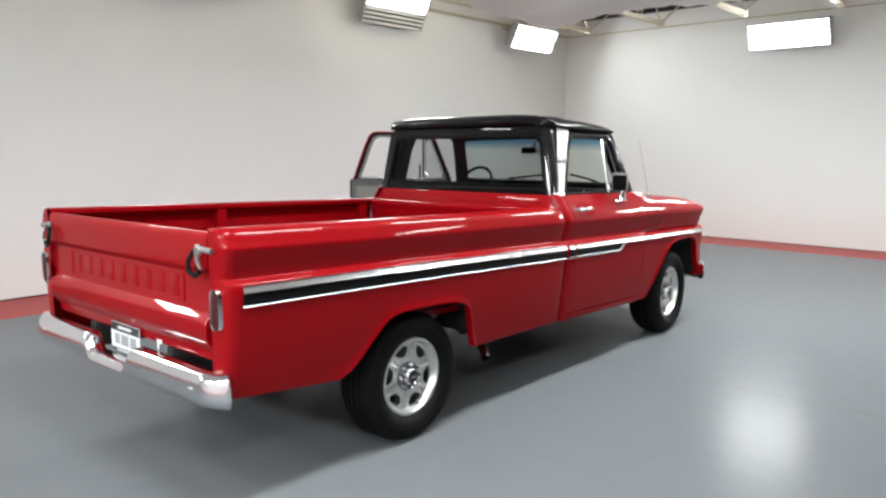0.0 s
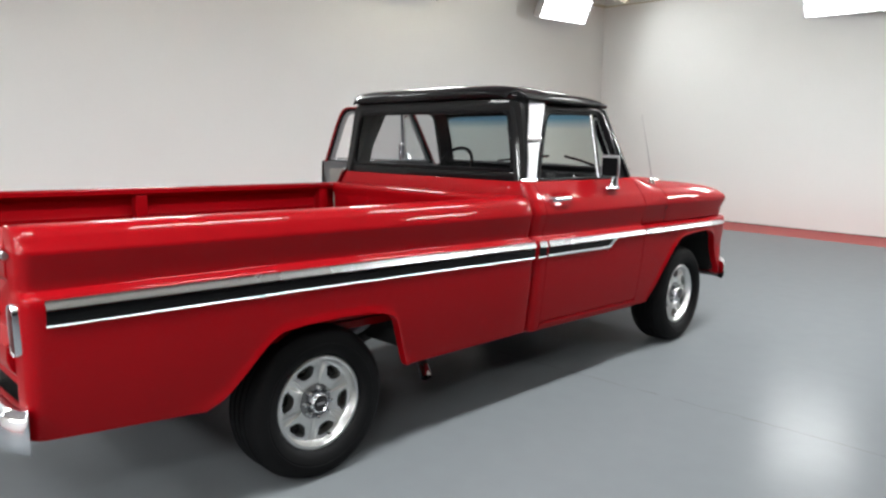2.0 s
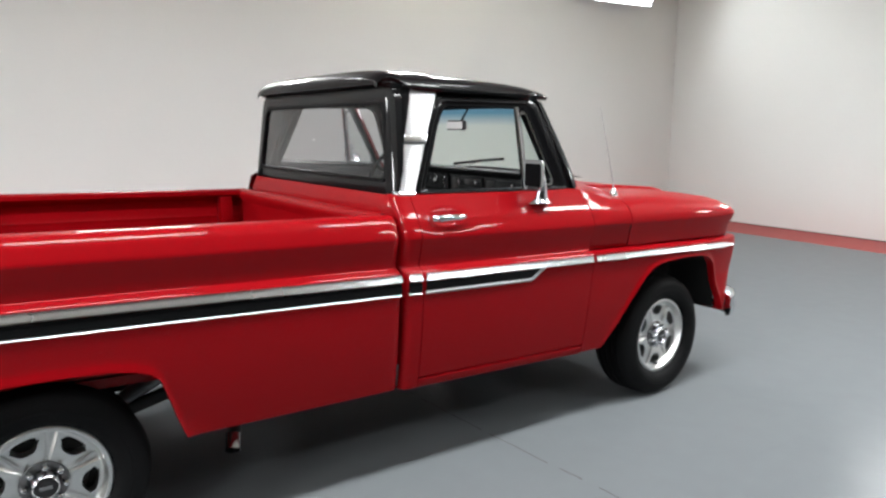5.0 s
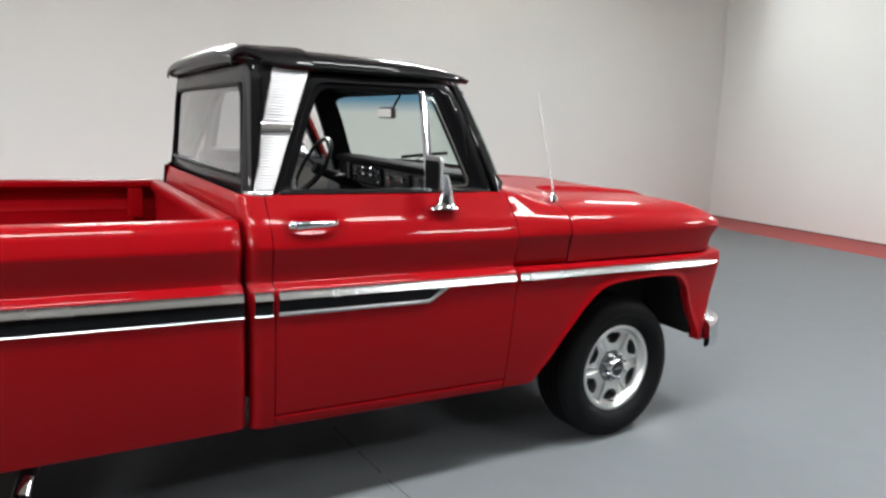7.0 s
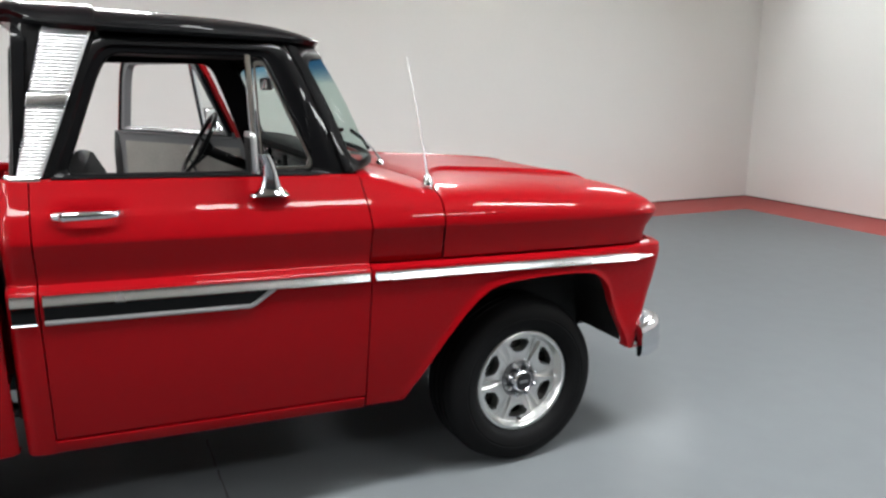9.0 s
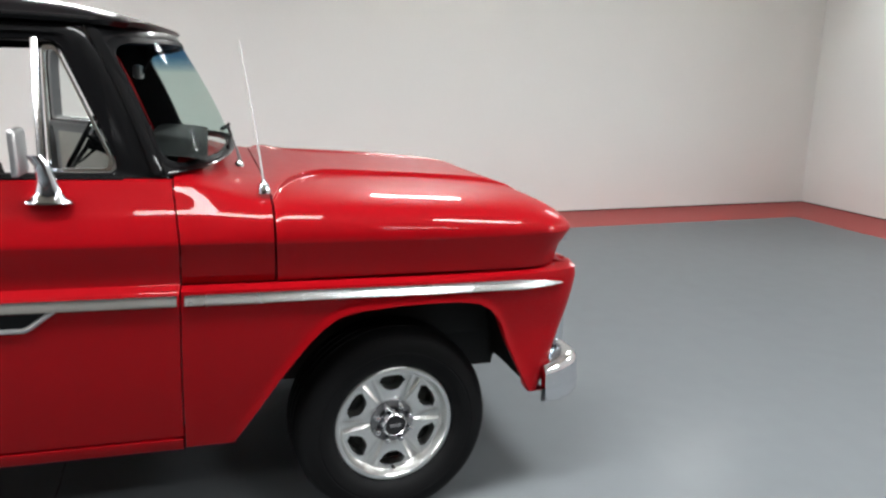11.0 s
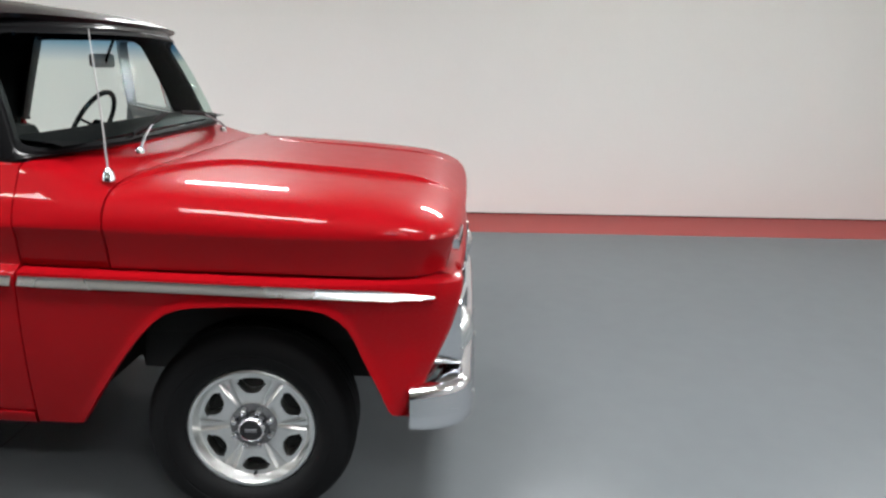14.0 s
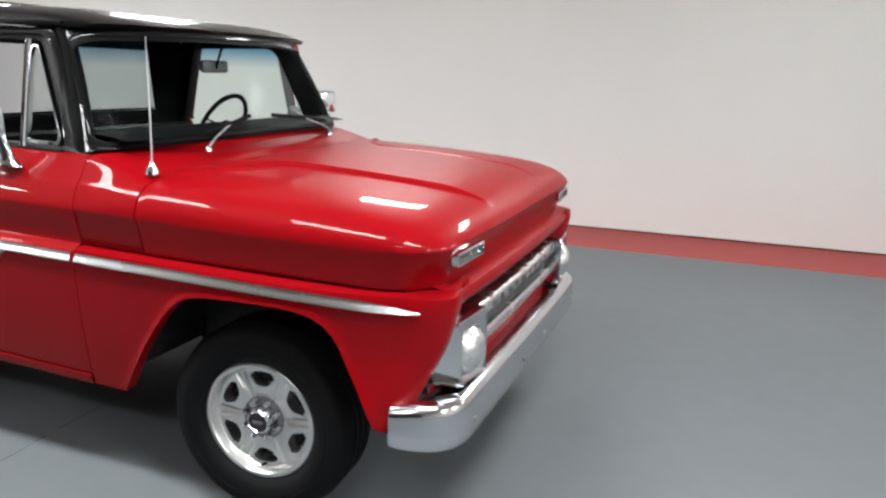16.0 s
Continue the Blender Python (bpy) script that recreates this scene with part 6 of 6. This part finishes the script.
    part("barrel", bm, ALLOY, rim, rake=False)
    bm = bmesh.new()
    lathe(bm, [(-0.095, 0.204), (-0.095, 0.16), (-0.09, 0.155), (-0.085, 0.05), (-0.085, 0.001)], (0, 0, 0), 32, "x", s)
    part("brake_drum", bm, UNDER, root, "dark brake drum", rake=False)
    bm = bmesh.new()
    lathe(bm, [(-0.048, 0.084), (-0.0345, 0.080), (-0.038, 0.055), (-0.046, 0.048)], (0, 0, 0), 40, "x", s)
    part("nut_recess", bm, STEEL, rim, "dull grey nut recess", rake=False)
    for k in range(8):
        a = 2 * math.pi * (k + 0.5) / 8 + spin
        bm = bmesh.new()
        c = (s * -0.044, 0.066 * math.cos(a), 0.066 * math.sin(a))
        lathe(bm, [(0.0, 0.0125), (0.032, 0.0115), (0.040, 0.010), (0.044, 0.005), (0.045, 0.0005)], c, 6 if k % 2 else 8, "x", s, True)
        part("wheel_nut", bm, CHROME, rim, rake=False)
    bm = bmesh.new()
    lathe(bm, [(-0.046, 0.049), (-0.006, 0.047), (0.004, 0.043), (0.008, 0.038), (0.005, 0.036)], (0, 0, 0), 32, "x", s)
    cap = part("centre_cap_ring", bm, CHROME, rim, rake=False)
    bm = bmesh.new()
    lathe(bm, [(0.003, 0.037), (0.005, 0.03), (0.007, 0.001)], (0, 0, 0), 28, "x", s)
    part("centre_cap", bm, INK, cap, "black centre cap", rake=False)
    bm = bmesh.new()
    box(bm, min(s * 0.005, s * 0.0085), max(s * 0.005, s * 0.0085), -0.020, 0.020, -0.006, 0.006, 0.001)
    part("plain_mark", bm, STEEL, cap, rake=False)
    a = math.pi * 1.5 + spin
    bm = bmesh.new()
    tube(bm, [(s * -0.040, 0.182 * math.cos(a), 0.182 * math.sin(a)), (s * -0.012, 0.176 * math.cos(a), 0.176 * math.sin(a))], 0.005, 8)
    part("valve", bm, RUBBER, rim, rake=False)
    root.matrix_basis = pose(s * x_face, y, HUB_Z, 0, 0, turn)
    return root


wheel(0.893, HUB_Y[0], 1, 0.0, radians(19))
wheel(0.893, HUB_Y[0], -1, 0.0, radians(25))
wheel(0.893, HUB_Y[1], 1, 3.5, radians(0))
wheel(0.893, HUB_Y[1], -1, 3.5, radians(14))


def chassis():
    # added black sheet fills the gap between bed and cab
    bm = bmesh.new()
    box(bm, -0.86, 0.88, 1.394, 1.414, 0.56, 1.16, 0.004)
    part("gap_fill", bm, UNDER, truck, "black sheet filling the gap between bed and cab")
    for s in (-1, 1):
        bm = bmesh.new()
        box(bm, s * 0.42 - 0.03, s * 0.42 + 0.03, -1.10, 3.95, 0.50, 0.64, 0.008)
        part("frame_rail", bm, UNDER, truck, "black frame rail")
        bm = bmesh.new()
        tube(bm, [(s * 0.54, -0.45, 0.47), (s * 0.54, 0.02, 0.36), (s * 0.54, 0.60, 0.50)], 0.022, 8, flat=1.4)
        part("leaf_spring", bm, UNDER, truck, rake=False)
        bm = bmesh.new()
        tube(bm, [(s * 0.50, 0.28, 0.44), (s * 0.62, 0.52, 0.60)], 0.03, 10)
        part("shock_absorber", bm, STEEL, truck, rake=False)
        # wheel housings over the front wheels, dark inside
        bm = bmesh.new()
        rows = []
        for i in range(17):
            a = math.pi * i / 16
            yy, zz = 3.24 - 0.50 * math.cos(a), 0.56 + 0.44 * math.sin(a) ** 0.7
            rows.append([(s * 0.875, yy, zz), (s * 0.56, yy, zz), (s * 0.54, yy, zz - 0.06), (s * 0.54, yy, 0.50)])
        grid(bm, rows)
        part("inner_fender", bm, UNDER, truck, "black inner fender")
        bm = bmesh.new()
        rows = []
        for i in range(17):
            a = math.pi * i / 16
            yy, zz = -0.03 - 0.56 * math.cos(a), 0.52 + 0.30 * math.sin(a) ** 0.6
            rows.append([(s * 0.925, yy, zz), (s * 0.60, yy, zz)])
        grid(bm, rows)
        part("rear_wheel_housing", bm, UNDER, truck, "black rear wheel housing")
    for y, r in ((HUB_Y[0], 0.045), (HUB_Y[1], 0.04)):
        bm = bmesh.new()
        tube(bm, [(-0.72, y, HUB_Z), (-0.12, y, HUB_Z), (0, y, HUB_Z), (0.12, y, HUB_Z), (0.72, y, HUB_Z)], [r, r, 0.13 if y < 1 else r * 1.3, r, r], 14)
        part("axle", bm, UNDER, truck, "black axle", rake=False)
    bm = bmesh.new()
    tube(bm, [(0, 0.1, 0.40), (0, 2.0, 0.46)], 0.035, 12)
    part("drive_shaft", bm, UNDER, truck, rake=False)
    bm = bmesh.new()
    box(bm, -0.30, 0.30, 2.35, 3.55, 0.36, 0.62, 0.05)
    part("engine_underside", bm, UNDER, truck, "dark engine and gearbox underside", rake=False)
    bm = bmesh.new()
    tube(bm, [(0.30, 2.4, 0.42), (0.46, 1.8, 0.40), (0.48, 1.0, 0.40)], [0.028, 0.028, 0.028], 12)
    ex = part("exhaust", bm, UNDER, truck, "dark exhaust pipe with a bright tip", rake=False)
    bm = bmesh.new()
    tube(bm, [(0.48, 1.35, 0.41), (0.50, 1.25, 0.41), (0.50, 0.95, 0.41), (0.55, 0.86, 0.40)], [0.04, 0.075, 0.075, 0.035], 14, flat=0.7)
    part("silencer", bm, UNDER, ex, rake=False)
    bm = bmesh.new()
    tube(bm, [(0.54, 0.92, 0.44), (0.68, 0.80, 0.44), (0.78, 0.735, 0.415), (0.855, 0.700, 0.355)], 0.028, 12, caps=False)
    part("tail_pipe", bm, UNDER, ex, rake=False)
    bm = bmesh.new()
    tube(bm, [(0.845, 0.704, 0.364), (0.888, 0.686, 0.318)], [0.030, 0.031], 14, caps=False)
    part("bright_tip", bm, CHROME, ex, "chrome tail pipe tip", rake=False)
    for y in (-0.75, 0.55, 1.25):
        bm = bmesh.new()
        box(bm, -0.88, 0.88, y - 0.03, y + 0.03, 0.60, 0.655, 0.006)
        part("cross_member", bm, UNDER, truck)
    # added shadow box: radiator side and engine bay shade, closing the nose from inside
    bm = bmesh.new()
    box(bm, -0.55, 0.55, 2.66, 3.75, 0.62, 1.15, 0.05)
    part("bay_shadow_box", bm, UNDER, truck, "black shadow box filling the engine bay")


chassis()
